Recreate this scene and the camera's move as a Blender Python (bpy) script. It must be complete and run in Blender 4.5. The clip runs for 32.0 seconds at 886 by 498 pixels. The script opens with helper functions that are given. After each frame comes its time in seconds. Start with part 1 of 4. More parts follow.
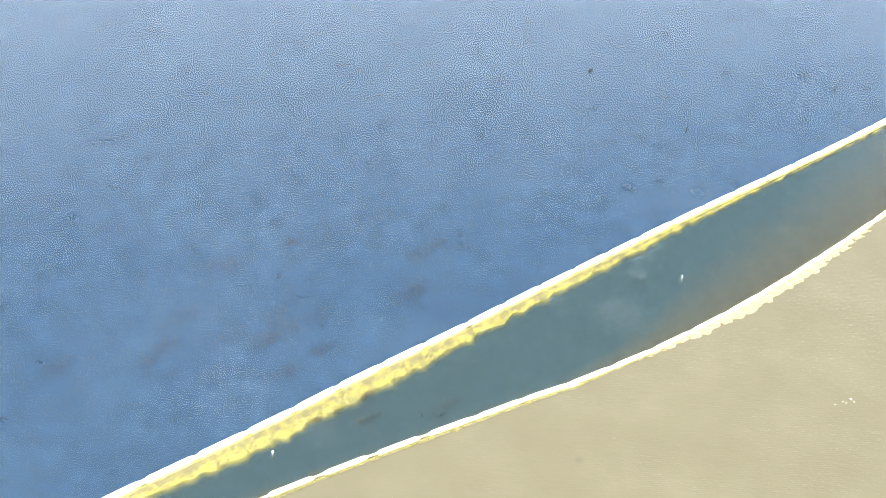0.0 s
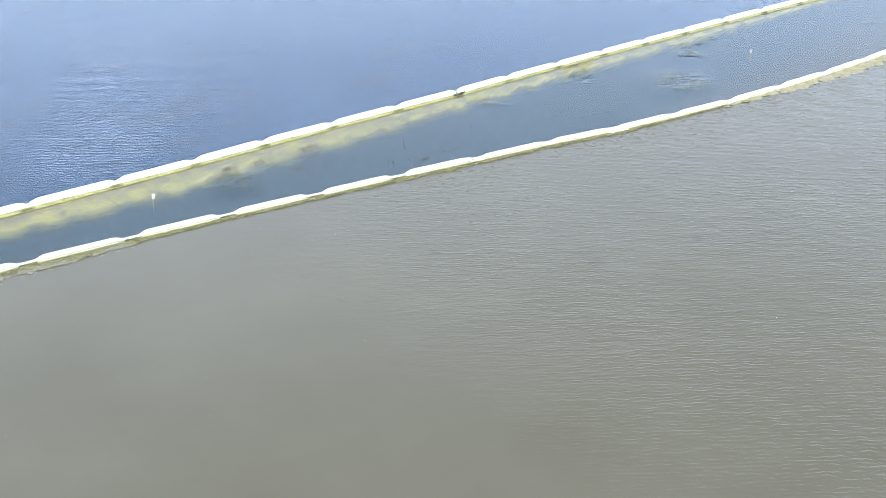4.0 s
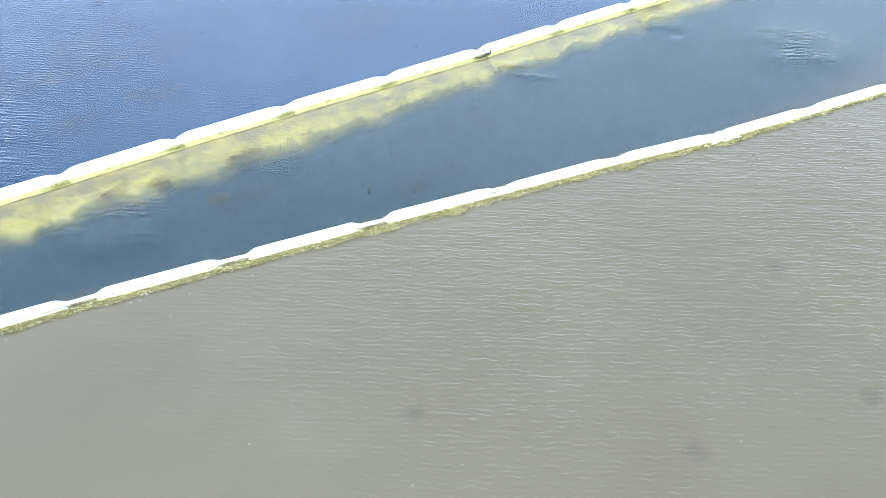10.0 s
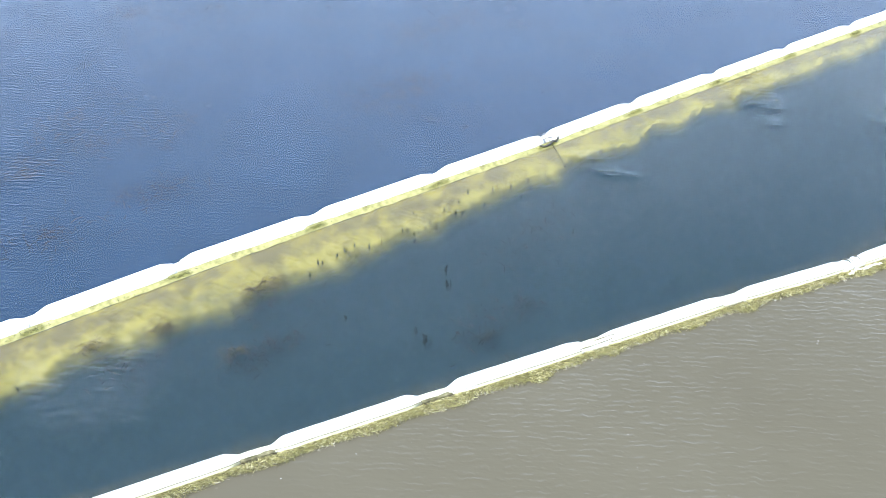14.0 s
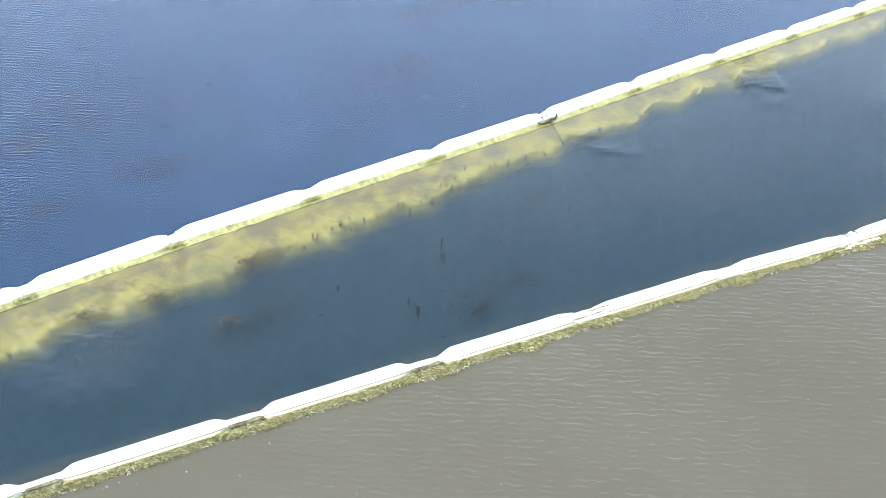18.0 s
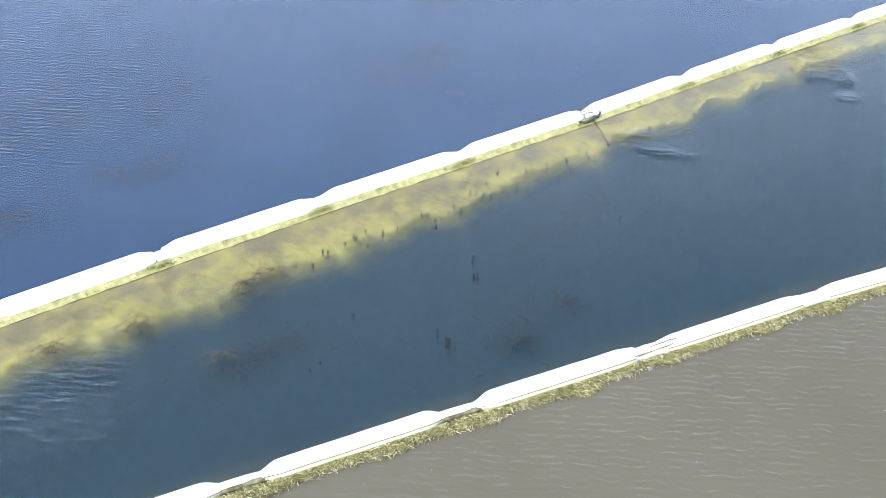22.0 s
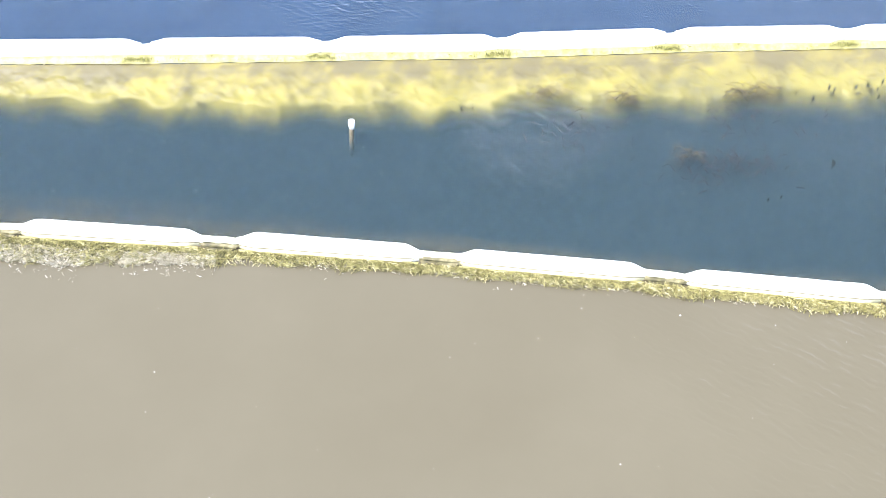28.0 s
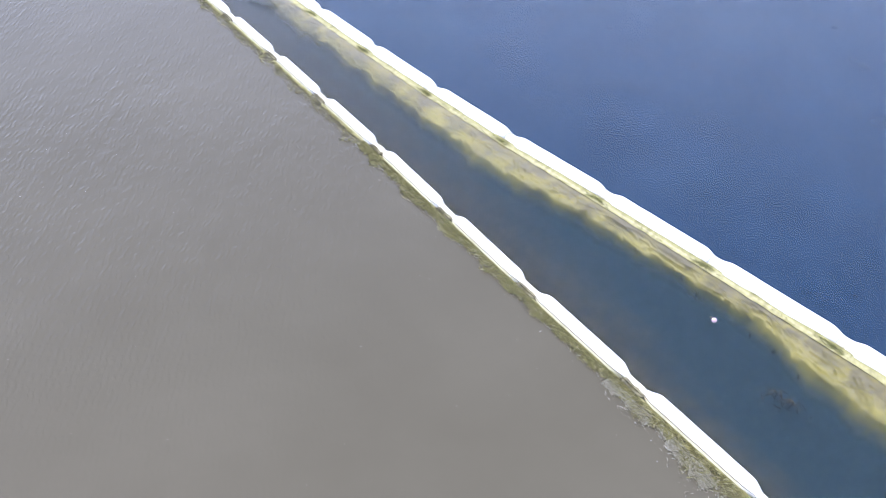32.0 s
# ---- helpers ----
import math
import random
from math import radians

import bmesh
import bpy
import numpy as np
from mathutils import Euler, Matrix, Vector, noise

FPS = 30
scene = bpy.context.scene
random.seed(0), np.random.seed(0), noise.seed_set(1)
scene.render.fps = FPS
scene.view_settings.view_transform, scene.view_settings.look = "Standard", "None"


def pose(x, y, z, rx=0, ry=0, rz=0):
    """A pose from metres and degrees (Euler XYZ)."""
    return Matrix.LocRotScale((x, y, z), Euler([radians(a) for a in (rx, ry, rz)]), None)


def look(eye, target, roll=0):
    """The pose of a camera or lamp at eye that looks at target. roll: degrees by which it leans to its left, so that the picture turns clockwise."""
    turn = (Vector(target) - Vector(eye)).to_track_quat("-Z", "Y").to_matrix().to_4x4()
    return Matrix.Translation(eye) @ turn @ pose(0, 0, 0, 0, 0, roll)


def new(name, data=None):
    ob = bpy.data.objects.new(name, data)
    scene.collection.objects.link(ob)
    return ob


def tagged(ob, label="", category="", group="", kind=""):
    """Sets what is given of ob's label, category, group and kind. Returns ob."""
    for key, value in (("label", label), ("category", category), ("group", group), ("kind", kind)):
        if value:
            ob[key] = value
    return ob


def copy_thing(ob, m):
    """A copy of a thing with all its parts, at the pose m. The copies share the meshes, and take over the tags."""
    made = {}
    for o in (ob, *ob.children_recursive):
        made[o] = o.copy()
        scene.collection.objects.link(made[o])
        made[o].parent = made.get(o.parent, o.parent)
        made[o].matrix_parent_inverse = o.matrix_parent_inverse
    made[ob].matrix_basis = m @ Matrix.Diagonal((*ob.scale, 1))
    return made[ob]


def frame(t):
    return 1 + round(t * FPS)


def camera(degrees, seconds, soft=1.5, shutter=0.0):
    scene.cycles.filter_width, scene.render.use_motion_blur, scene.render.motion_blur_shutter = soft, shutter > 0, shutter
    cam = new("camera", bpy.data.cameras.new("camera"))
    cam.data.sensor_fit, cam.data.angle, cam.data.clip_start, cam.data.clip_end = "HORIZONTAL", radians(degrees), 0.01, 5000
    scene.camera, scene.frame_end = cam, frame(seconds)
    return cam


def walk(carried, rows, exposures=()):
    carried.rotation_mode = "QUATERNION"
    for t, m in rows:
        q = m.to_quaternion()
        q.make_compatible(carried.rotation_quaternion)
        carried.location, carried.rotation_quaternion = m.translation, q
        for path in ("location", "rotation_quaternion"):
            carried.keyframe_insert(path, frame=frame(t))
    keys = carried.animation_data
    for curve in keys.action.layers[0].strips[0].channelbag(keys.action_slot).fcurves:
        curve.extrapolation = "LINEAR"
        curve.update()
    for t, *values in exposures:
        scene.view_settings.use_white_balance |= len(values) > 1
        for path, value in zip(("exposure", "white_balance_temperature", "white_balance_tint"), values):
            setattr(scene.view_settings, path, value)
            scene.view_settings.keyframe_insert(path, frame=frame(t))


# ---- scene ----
cam = camera(45.4, 32.0, soft=0.85)
PATH = [
    (0, (-29.97, -39.05, 48.07), (-21.083, -26.663, 35.118), 1.22),
    (0.5, (-30.26, -39.71, 44.11), (-21.056, -27.005, 31.699), 1.49),
    (1, (-30.28, -39.83, 39.94), (-20.720, -26.918, 28.027), 1.02),
    (1.5, (-30.10, -39.91, 35.49), (-20.308, -26.675, 24.138), 0.99),
    (2, (-29.85, -39.85, 30.90), (-19.812, -26.339, 20.093), 0.45),
    (2.5, (-29.95, -40.23, 26.37), (-19.650, -26.408, 16.220), 0.11),
    (3, (-30.01, -40.11, 21.91), (-19.406, -26.045, 12.441), -0.48),
    (3.5, (-29.85, -39.16, 17.94), (-18.892, -24.846, 9.274), -1.02),
    (5.5, (-18.78, -23.84, 13.06), (-8.967, -10.595, 1.732), 0.70),
    (6, (-18.83, -23.72, 13.26), (-9.018, -10.472, 1.938), 0.66),
    (6.5, (-18.80, -23.55, 13.36), (-8.902, -10.338, 2.069), 0.82),
    (7, (-18.61, -23.42, 13.60), (-8.731, -10.242, 2.257), 0.95),
    (7.5, (-18.06, -23.44, 13.74), (-8.381, -10.147, 2.356), 0.64),
    (8, (-17.88, -23.40, 13.90), (-8.253, -10.112, 2.467), 0.71),
    (8.5, (-17.70, -23.45, 13.88), (-8.156, -10.105, 2.446), 0.50),
    (9, (-17.82, -23.55, 13.88), (-8.262, -10.219, 2.446), 0.59),
    (9.5, (-17.76, -23.56, 13.62), (-8.259, -10.185, 2.189), 0.47),
    (10, (-17.76, -23.70, 13.46), (-8.355, -10.283, 1.996), 0.28),
    (10.5, (-17.69, -23.45, 13.27), (-8.284, -10.065, 1.766), 0.32),
    (11, (-17.11, -21.97, 13.08), (-7.684, -8.607, 1.571), 0.46),
    (11.5, (-16.31, -19.46, 13.05), (-6.760, -6.163, 1.560), 0.86),
    (12, (-15.72, -17.77, 13.06), (-6.139, -4.488, 1.578), 1.05),
    (12.5, (-15.44, -17.28, 13.05), (-5.908, -3.981, 1.553), 1.07),
    (13, (-15.36, -17.28, 13.02), (-5.836, -3.989, 1.501), 1.07),
    (13.5, (-15.41, -17.43, 13.05), (-5.902, -4.131, 1.532), 1.12),
    (14, (-15.46, -17.60, 12.95), (-5.951, -4.287, 1.453), 1.03),
    (14.5, (-15.52, -17.76, 12.90), (-6.054, -4.437, 1.372), 0.98),
    (15, (-15.61, -17.83, 12.76), (-6.139, -4.494, 1.248), 1.00),
    (15.5, (-15.61, -17.89, 12.62), (-6.162, -4.516, 1.129), 0.90),
    (17.5, (-15.34, -18.09, 12.43), (-6.038, -4.625, 0.938), 0.72),
    (18, (-15.30, -18.05, 12.46), (-5.989, -4.591, 0.963), 0.76),
    (18.5, (-15.35, -18.05, 12.49), (-6.067, -4.568, 0.993), 0.73),
    (19, (-15.53, -17.95, 12.38), (-6.187, -4.510, 0.894), 0.88),
    (19.5, (-15.35, -17.41, 12.24), (-6.052, -3.964, 0.716), 0.83),
    (20, (-14.84, -16.14, 11.82), (-5.526, -2.690, 0.308), 0.85),
    (20.5, (-14.47, -15.12, 11.16), (-5.146, -1.640, -0.296), 0.80),
    (21, (-14.40, -14.97, 10.74), (-5.083, -1.481, -0.719), 0.81),
    (21.5, (-14.18, -15.22, 10.74), (-4.919, -1.713, -0.741), 0.68),
    (22, (-14.11, -15.45, 10.89), (-4.867, -1.943, -0.606), 0.73),
    (22.5, (-14.14, -15.62, 11.08), (-4.949, -2.128, -0.472), 0.74),
    (23, (-14.22, -15.58, 11.22), (-4.988, -2.076, -0.296), 0.79),
    (23.5, (-14.38, -15.54, 11.44), (-5.152, -2.051, -0.091), 0.83),
    (24, (-14.48, -15.45, 11.59), (-5.262, -1.958, 0.060), 0.79),
    (24.5, (-14.57, -15.35, 11.73), (-5.340, -1.878, 0.182), 0.91),
    (26.5, (-14.39, -15.55, 12.24), (-4.766, -3.701, -0.673), 0.58),
    (27, (-14.34, -15.59, 12.14), (-7.402, -3.529, -2.226), 0.32),
    (27.6, (-14.04, -15.58, 11.89), (-11.130, -2.586, -3.031), -0.52),
    (28, (-14.23, -15.57, 11.52), (-13.806, -2.131, -3.279), 0.20),
    (28.5, (-14.47, -15.56, 11.74), (-16.914, -2.369, -3.088), 0.59),
    (29, (-14.51, -15.61, 11.52), (-18.744, -2.191, -2.693), 0.84),
    (29.5, (-14.65, -15.65, 11.43), (-19.912, -1.837, -2.044), 1.17),
    (30, (-14.73, -15.67, 11.90), (-21.182, -1.831, -1.020), 1.38),
    (30.5, (-14.78, -15.60, 12.66), (-23.223, -2.523, 0.101), 0.55),
    (31, (-14.79, -15.63, 12.67), (-25.549, -3.591, 0.865), 0.57),
    (31.5, (-14.82, -15.66, 12.89), (-26.986, -4.852, 1.258), 0.58),
    (32, (-14.74, -15.63, 13.18), (-27.587, -5.698, 1.505), 0.50),
]
EXPOSURES = [(0.0, 2.1, 7150, 6), (2.0, 1.78, 6450, 6), (3.0, 1.3, 6050, 8), (3.5, 0.95, 5900, 9), (5.5, 1.4, 5750, 8), (11.0, 1.46, 5700, 9), (13.0, 1.36, 5850, 10), (20.0, 1.15, 5800, 13), (24.5, 1.05, 5850, 15),
             (26.5, 1.28, 6050, 15), (28.0, 1.86, 6300, 17), (29.0, 1.92, 6150, 19), (30.0, 1.45, 6050, 20), (31.0, 1.26, 5850, 21), (32.0, 0.9, 5700, 23)]
walk(cam, [(t, look(eye, target, roll)) for t, eye, target, roll in PATH], EXPOSURES)

# ---- light ----
SUN_ELEVATION, SUN_AZIMUTH = 60.0, 98.0      # azimuth: degrees to the left of +y
world = bpy.data.worlds.new("sky")
scene.world = world
world.use_nodes = True
wn, wl = world.node_tree.nodes, world.node_tree.links
sky = wn.new("ShaderNodeTexSky")
sky.sky_type = "NISHITA"
sky.sun_disc = False
sky.sun_elevation = radians(SUN_ELEVATION)
sky.sun_rotation = radians(-SUN_AZIMUTH)
# a bank of bright haze and broken cloud, thickest towards the horizon
sky_dir, sky_split = wn.new("ShaderNodeTexCoord"), wn.new("ShaderNodeSeparateXYZ")
wl.new(sky_dir.outputs["Generated"], sky_split.inputs[0])
sky_lift = wn.new("ShaderNodeMath")
sky_lift.operation, sky_lift.inputs[1].default_value = "ADD", 0.25
wl.new(sky_split.outputs["Z"], sky_lift.inputs[0])
cloud_plane = wn.new("ShaderNodeVectorMath")
cloud_plane.operation = "DIVIDE"
wl.new(sky_dir.outputs["Generated"], cloud_plane.inputs[0])
wl.new(sky_lift.outputs[0], cloud_plane.inputs[1])
cloud_noise = wn.new("ShaderNodeTexNoise")
for key, value in (("Scale", 1.3), ("Detail", 5.0), ("Roughness", 0.55)):
    cloud_noise.inputs[key].default_value = value
wl.new(cloud_plane.outputs[0], cloud_noise.inputs["Vector"])
low_down = wn.new("ShaderNodeMapRange")
low_down.interpolation_type = "SMOOTHSTEP"
for key, value in (("From Min", 0.24), ("From Max", 0.84), ("To Min", 0.46), ("To Max", -0.16)):
    low_down.inputs[key].default_value = value
wl.new(sky_split.outputs["Z"], low_down.inputs["Value"])
# the bank stands deepest over the far end of the booms
far_side = wn.new("ShaderNodeMapRange")
for key, value in (("From Min", 0.1), ("From Max", 0.8), ("To Min", 0.0), ("To Max", 0.2)):
    far_side.inputs[key].default_value = value
wl.new(sky_split.outputs["X"], far_side.inputs["Value"])
bank = wn.new("ShaderNodeMath")
wl.new(low_down.outputs["Result"], bank.inputs[0])
wl.new(far_side.outputs["Result"], bank.inputs[1])
thick = wn.new("ShaderNodeMath")
wl.new(cloud_noise.outputs["Fac"], thick.inputs[0])
wl.new(bank.outputs[0], thick.inputs[1])
cover = wn.new("ShaderNodeMapRange")
for key, value in (("From Min", 0.55), ("From Max", 0.95), ("To Min", 0.0), ("To Max", 0.95)):
    cover.inputs[key].default_value = value
wl.new(thick.outputs[0], cover.inputs["Value"])
whole_sky = wn.new("ShaderNodeMixRGB")
whole_sky.inputs[2].default_value = (6.3, 7.2, 8.8, 1)
wl.new(cover.outputs["Result"], whole_sky.inputs[0])
wl.new(sky.outputs["Color"], whole_sky.inputs[1])
wl.new(whole_sky.outputs[0], wn["Background"].inputs["Color"])
wn["Background"].inputs["Strength"].default_value = 0.15
scene.cycles.transparent_max_bounces = 32
lamp = bpy.data.lights.new("sun", "SUN")
lamp.energy, lamp.angle, lamp.color = 2.8, radians(0.6), (1.0, 0.96, 0.9)
sun = new("sun", lamp)
ce, se = math.cos(radians(SUN_ELEVATION)), math.sin(radians(SUN_ELEVATION))
sa, ca = math.sin(radians(SUN_AZIMUTH)), math.cos(radians(SUN_AZIMUTH))
sun.matrix_world = look((-sa * ce * 60, ca * ce * 60, se * 60), (0, 0, 0))


# ---- materials ----
def material(name):
    m = bpy.data.materials.new(name)
    m.use_nodes = True
    nt = m.node_tree
    nt.nodes.clear()
    return m, nt.nodes, nt.links, nt.nodes.new("ShaderNodeOutputMaterial")


def node(nodes, kind, **values):
    n = nodes.new(kind)
    for key, value in values.items():
        n.inputs[key.replace("_", " ")].default_value = value
    return n


def ramp(nodes, stops):
    r = nodes.new("ShaderNodeValToRGB")
    el = r.color_ramp.elements
    while len(el) < len(stops):
        el.new(0.5)
    for e, (p, c) in zip(el, stops):
        e.position, e.color = p, (*c, 1)
    return r


def noise_at(nodes, links, scale, detail=4.0, rough=0.55, stretch=(1, 1, 1), turn=0.0, coords="Object"):
    tc = nodes.new("ShaderNodeTexCoord")
    mp = nodes.new("ShaderNodeMapping")
    mp.vector_type = "TEXTURE"
    mp.inputs["Scale"].default_value = [1 / v for v in stretch]
    mp.inputs["Rotation"].default_value = (0, 0, radians(turn))
    links.new(tc.outputs[coords], mp.inputs["Vector"])
    n = node(nodes, "ShaderNodeTexNoise", Scale=scale, Detail=detail, Roughness=rough)
    links.new(mp.outputs["Vector"], n.inputs["Vector"])
    return n


def ripples(nodes, links, rows, patch, lee=None, calm_from=0.35, calm_least=0.45, gusts=()):
    """Bump of wind ripples: rows of (scale, stretch, turn, height, crest); patch: scale of the calmer and rougher areas;
    gusts: (x, y, radius, gain) of ruffled patches."""
    last = None
    area = noise_at(nodes, links, patch, 3.0, 0.5)
    calm = node(nodes, "ShaderNodeMapRange", From_Min=calm_from, From_Max=0.68, To_Min=calm_least, To_Max=1.0)
    links.new(area.outputs["Fac"], calm.inputs["Value"])
    if lee:
        # a sheltered stretch round x = lee[0], rougher water lee[1] metres off
        tc, sp = nodes.new("ShaderNodeTexCoord"), nodes.new("ShaderNodeSeparateXYZ")
        links.new(tc.outputs["Object"], sp.inputs[0])
        off, far = nodes.new("ShaderNodeMath"), nodes.new("ShaderNodeMath")
        off.operation, off.inputs[1].default_value = "SUBTRACT", lee[0]
        far.operation = "ABSOLUTE"
        links.new(sp.outputs["X"], off.inputs[0])
        links.new(off.outputs[0], far.inputs[0])
        open_water = node(nodes, "ShaderNodeMapRange", From_Min=4.0, From_Max=lee[1], To_Min=0.1, To_Max=1.0)
        links.new(far.outputs[0], open_water.inputs["Value"])
        both = nodes.new("ShaderNodeMath")
        both.operation = "MULTIPLY"
        links.new(calm.outputs["Result"], both.inputs[0])
        links.new(open_water.outputs["Result"], both.inputs[1])
    strength = both.outputs[0] if lee else calm.outputs["Result"]
    for gx, gy, radius, gain in gusts:
        tc, away = nodes.new("ShaderNodeTexCoord"), nodes.new("ShaderNodeVectorMath")
        away.operation, away.inputs[1].default_value = "DISTANCE", (gx, gy, 0)
        links.new(tc.outputs["Object"], away.inputs[0])
        push = node(nodes, "ShaderNodeMapRange", From_Min=radius * 0.35, From_Max=radius, To_Min=gain, To_Max=0.0)
        push.interpolation_type = "SMOOTHSTEP"
        links.new(away.outputs["Value"], push.inputs["Value"])
        rough = noise_at(nodes, links, 0.6, 3.0, 0.6)
        some, both = nodes.new("ShaderNodeMath"), nodes.new("ShaderNodeMath")
        some.operation = "MULTIPLY"
        links.new(push.outputs["Result"], some.inputs[0])
        links.new(rough.outputs["Fac"], some.inputs[1])
        links.new(strength, both.inputs[0])
        links.new(some.outputs[0], both.inputs[1])
        strength = both.outputs[0]
    for scale, stretch, turn, height, crest in rows:
        n = noise_at(nodes, links, scale, 2.5, 0.5, stretch, turn)
        b = node(nodes, "ShaderNodeBump", Distance=height)
        tall = nodes.new("ShaderNodeMath")
        tall.operation = "MULTIPLY"
        if crest:
            # short steep-fronted wavelets, all leaning one way
            tc, mp = nodes.new("ShaderNodeTexCoord"), nodes.new("ShaderNodeMapping")
            mp.vector_type = "TEXTURE"
            mp.inputs["Rotation"].default_value = (0, 0, radians(turn))
            links.new(tc.outputs["Object"], mp.inputs["Vector"])
            wave = node(nodes, "ShaderNodeTexWave", Scale=scale, Distortion=crest, Detail=3.0)
            wave.inputs["Detail Scale"].default_value = 1.1
            wave.wave_profile = "SAW"
            links.new(mp.outputs["Vector"], wave.inputs["Vector"])
            ridge = ramp(nodes, [(0.0, (0, 0, 0)), (0.64, (1, 1, 1)), (1.0, (0, 0, 0))])
            ridge.color_ramp.interpolation = "EASE"
            links.new(wave.outputs["Fac"], ridge.inputs["Fac"])
            broken = noise_at(nodes, links, scale * 1.7, 2.0, 0.5)
            gate = node(nodes, "ShaderNodeMapRange", From_Min=0.42, From_Max=0.6, To_Min=0.0, To_Max=1.0)
            links.new(broken.outputs["Fac"], gate.inputs["Value"])
            cut = nodes.new("ShaderNodeMath")
            cut.operation = "MULTIPLY"
            links.new(ridge.outputs["Color"], cut.inputs[0])
            links.new(gate.outputs["Result"], cut.inputs[1])
            links.new(cut.outputs[0], tall.inputs[0])
        else:
            links.new(n.outputs["Fac"], tall.inputs[0])
        links.new(strength, tall.inputs[1])
        links.new(tall.outputs[0], b.inputs["Height"])
        if last:
            links.new(last.outputs["Normal"], b.inputs["Normal"])
        last = b
    return last


def clear_water(name, rows, patch, tint, **calm):
    m, n, l, out = material(name)
    bump = ripples(n, l, rows, patch, **calm)
    see = node(n, "ShaderNodeBsdfTransparent", Color=(*tint, 1))
    gloss = node(n, "ShaderNodeBsdfGlossy", Roughness=0.06)
    fres = node(n, "ShaderNodeFresnel", IOR=1.34)
    mix = n.new("ShaderNodeMixShader")
    l.new(bump.outputs["Normal"], gloss.inputs["Normal"])
    l.new(bump.outputs["Normal"], fres.inputs["Normal"])
    l.new(fres.outputs["Fac"], mix.inputs[0])
    l.new(see.outputs[0], mix.inputs[1])
    l.new(gloss.outputs[0], mix.inputs[2])
    l.new(mix.outputs[0], out.inputs["Surface"])
    return m


def murk(name, low, high, dense, scale, spread=0.25):
    """A veil of suspended matter: partly see-through, partly the colour of the turbid water."""
    m, n, l, out = material(name)
    a = noise_at(n, l, scale, 4.0, 0.55)
    col = ramp(n, [(0.3, low), (0.7, high)])
    l.new(a.outputs["Fac"], col.inputs["Fac"])
    fac = node(n, "ShaderNodeMapRange", From_Min=0.3, From_Max=0.7, To_Min=dense - spread * dense, To_Max=min(1, dense + spread * dense))
    b = noise_at(n, l, scale * 3.1, 3.0, 0.5)
    l.new(b.outputs["Fac"], fac.inputs["Value"])
    see = node(n, "ShaderNodeBsdfTransparent", Color=(1, 1, 1, 1))
    dif = n.new("ShaderNodeBsdfDiffuse")
    l.new(col.outputs["Color"], dif.inputs["Color"])
    mix = n.new("ShaderNodeMixShader")
    l.new(fac.outputs["Result"], mix.inputs[0])
    l.new(see.outputs[0], mix.inputs[1])
    l.new(dif.outputs[0], mix.inputs[2])
    l.new(mix.outputs[0], out.inputs["Surface"])
    return m


def plain(name, stops, scale=6.0, rough=0.6, bump=0.0, bump_scale=40.0, metal=0.0, coords="Object", island=False, detail=5.0, spec=0.5):
    m, n, l, out = material(name)
    p = node(n, "ShaderNodeBsdfPrincipled", Roughness=rough, Metallic=metal)
    p.inputs["Specular IOR Level"].default_value = spec
    col = ramp(n, stops)
    if island:
        g = n.new("ShaderNodeNewGeometry")
        l.new(g.outputs["Random Per Island"], col.inputs["Fac"])
    else:
        a = noise_at(n, l, scale, detail, 0.6, coords=coords)
        l.new(a.outputs["Fac"], col.inputs["Fac"])
    l.new(col.outputs["Color"], p.inputs["Base Color"])
    if bump:
        b = node(n, "ShaderNodeBump", Distance=bump, Strength=0.6)
        a2 = noise_at(n, l, bump_scale, 4.0, 0.6, coords=coords)
        l.new(a2.outputs["Fac"], b.inputs["Height"])
        l.new(b.outputs["Normal"], p.inputs["Normal"])
    l.new(p.outputs[0], out.inputs["Surface"])
    return m


MUD_CLUMPS = ((-6.6, -15.5, 0.35), (-2.9, -16.4, 0.32), (-10.1, -11.9, 0.28), (-1.2, -12.6, 0.3))


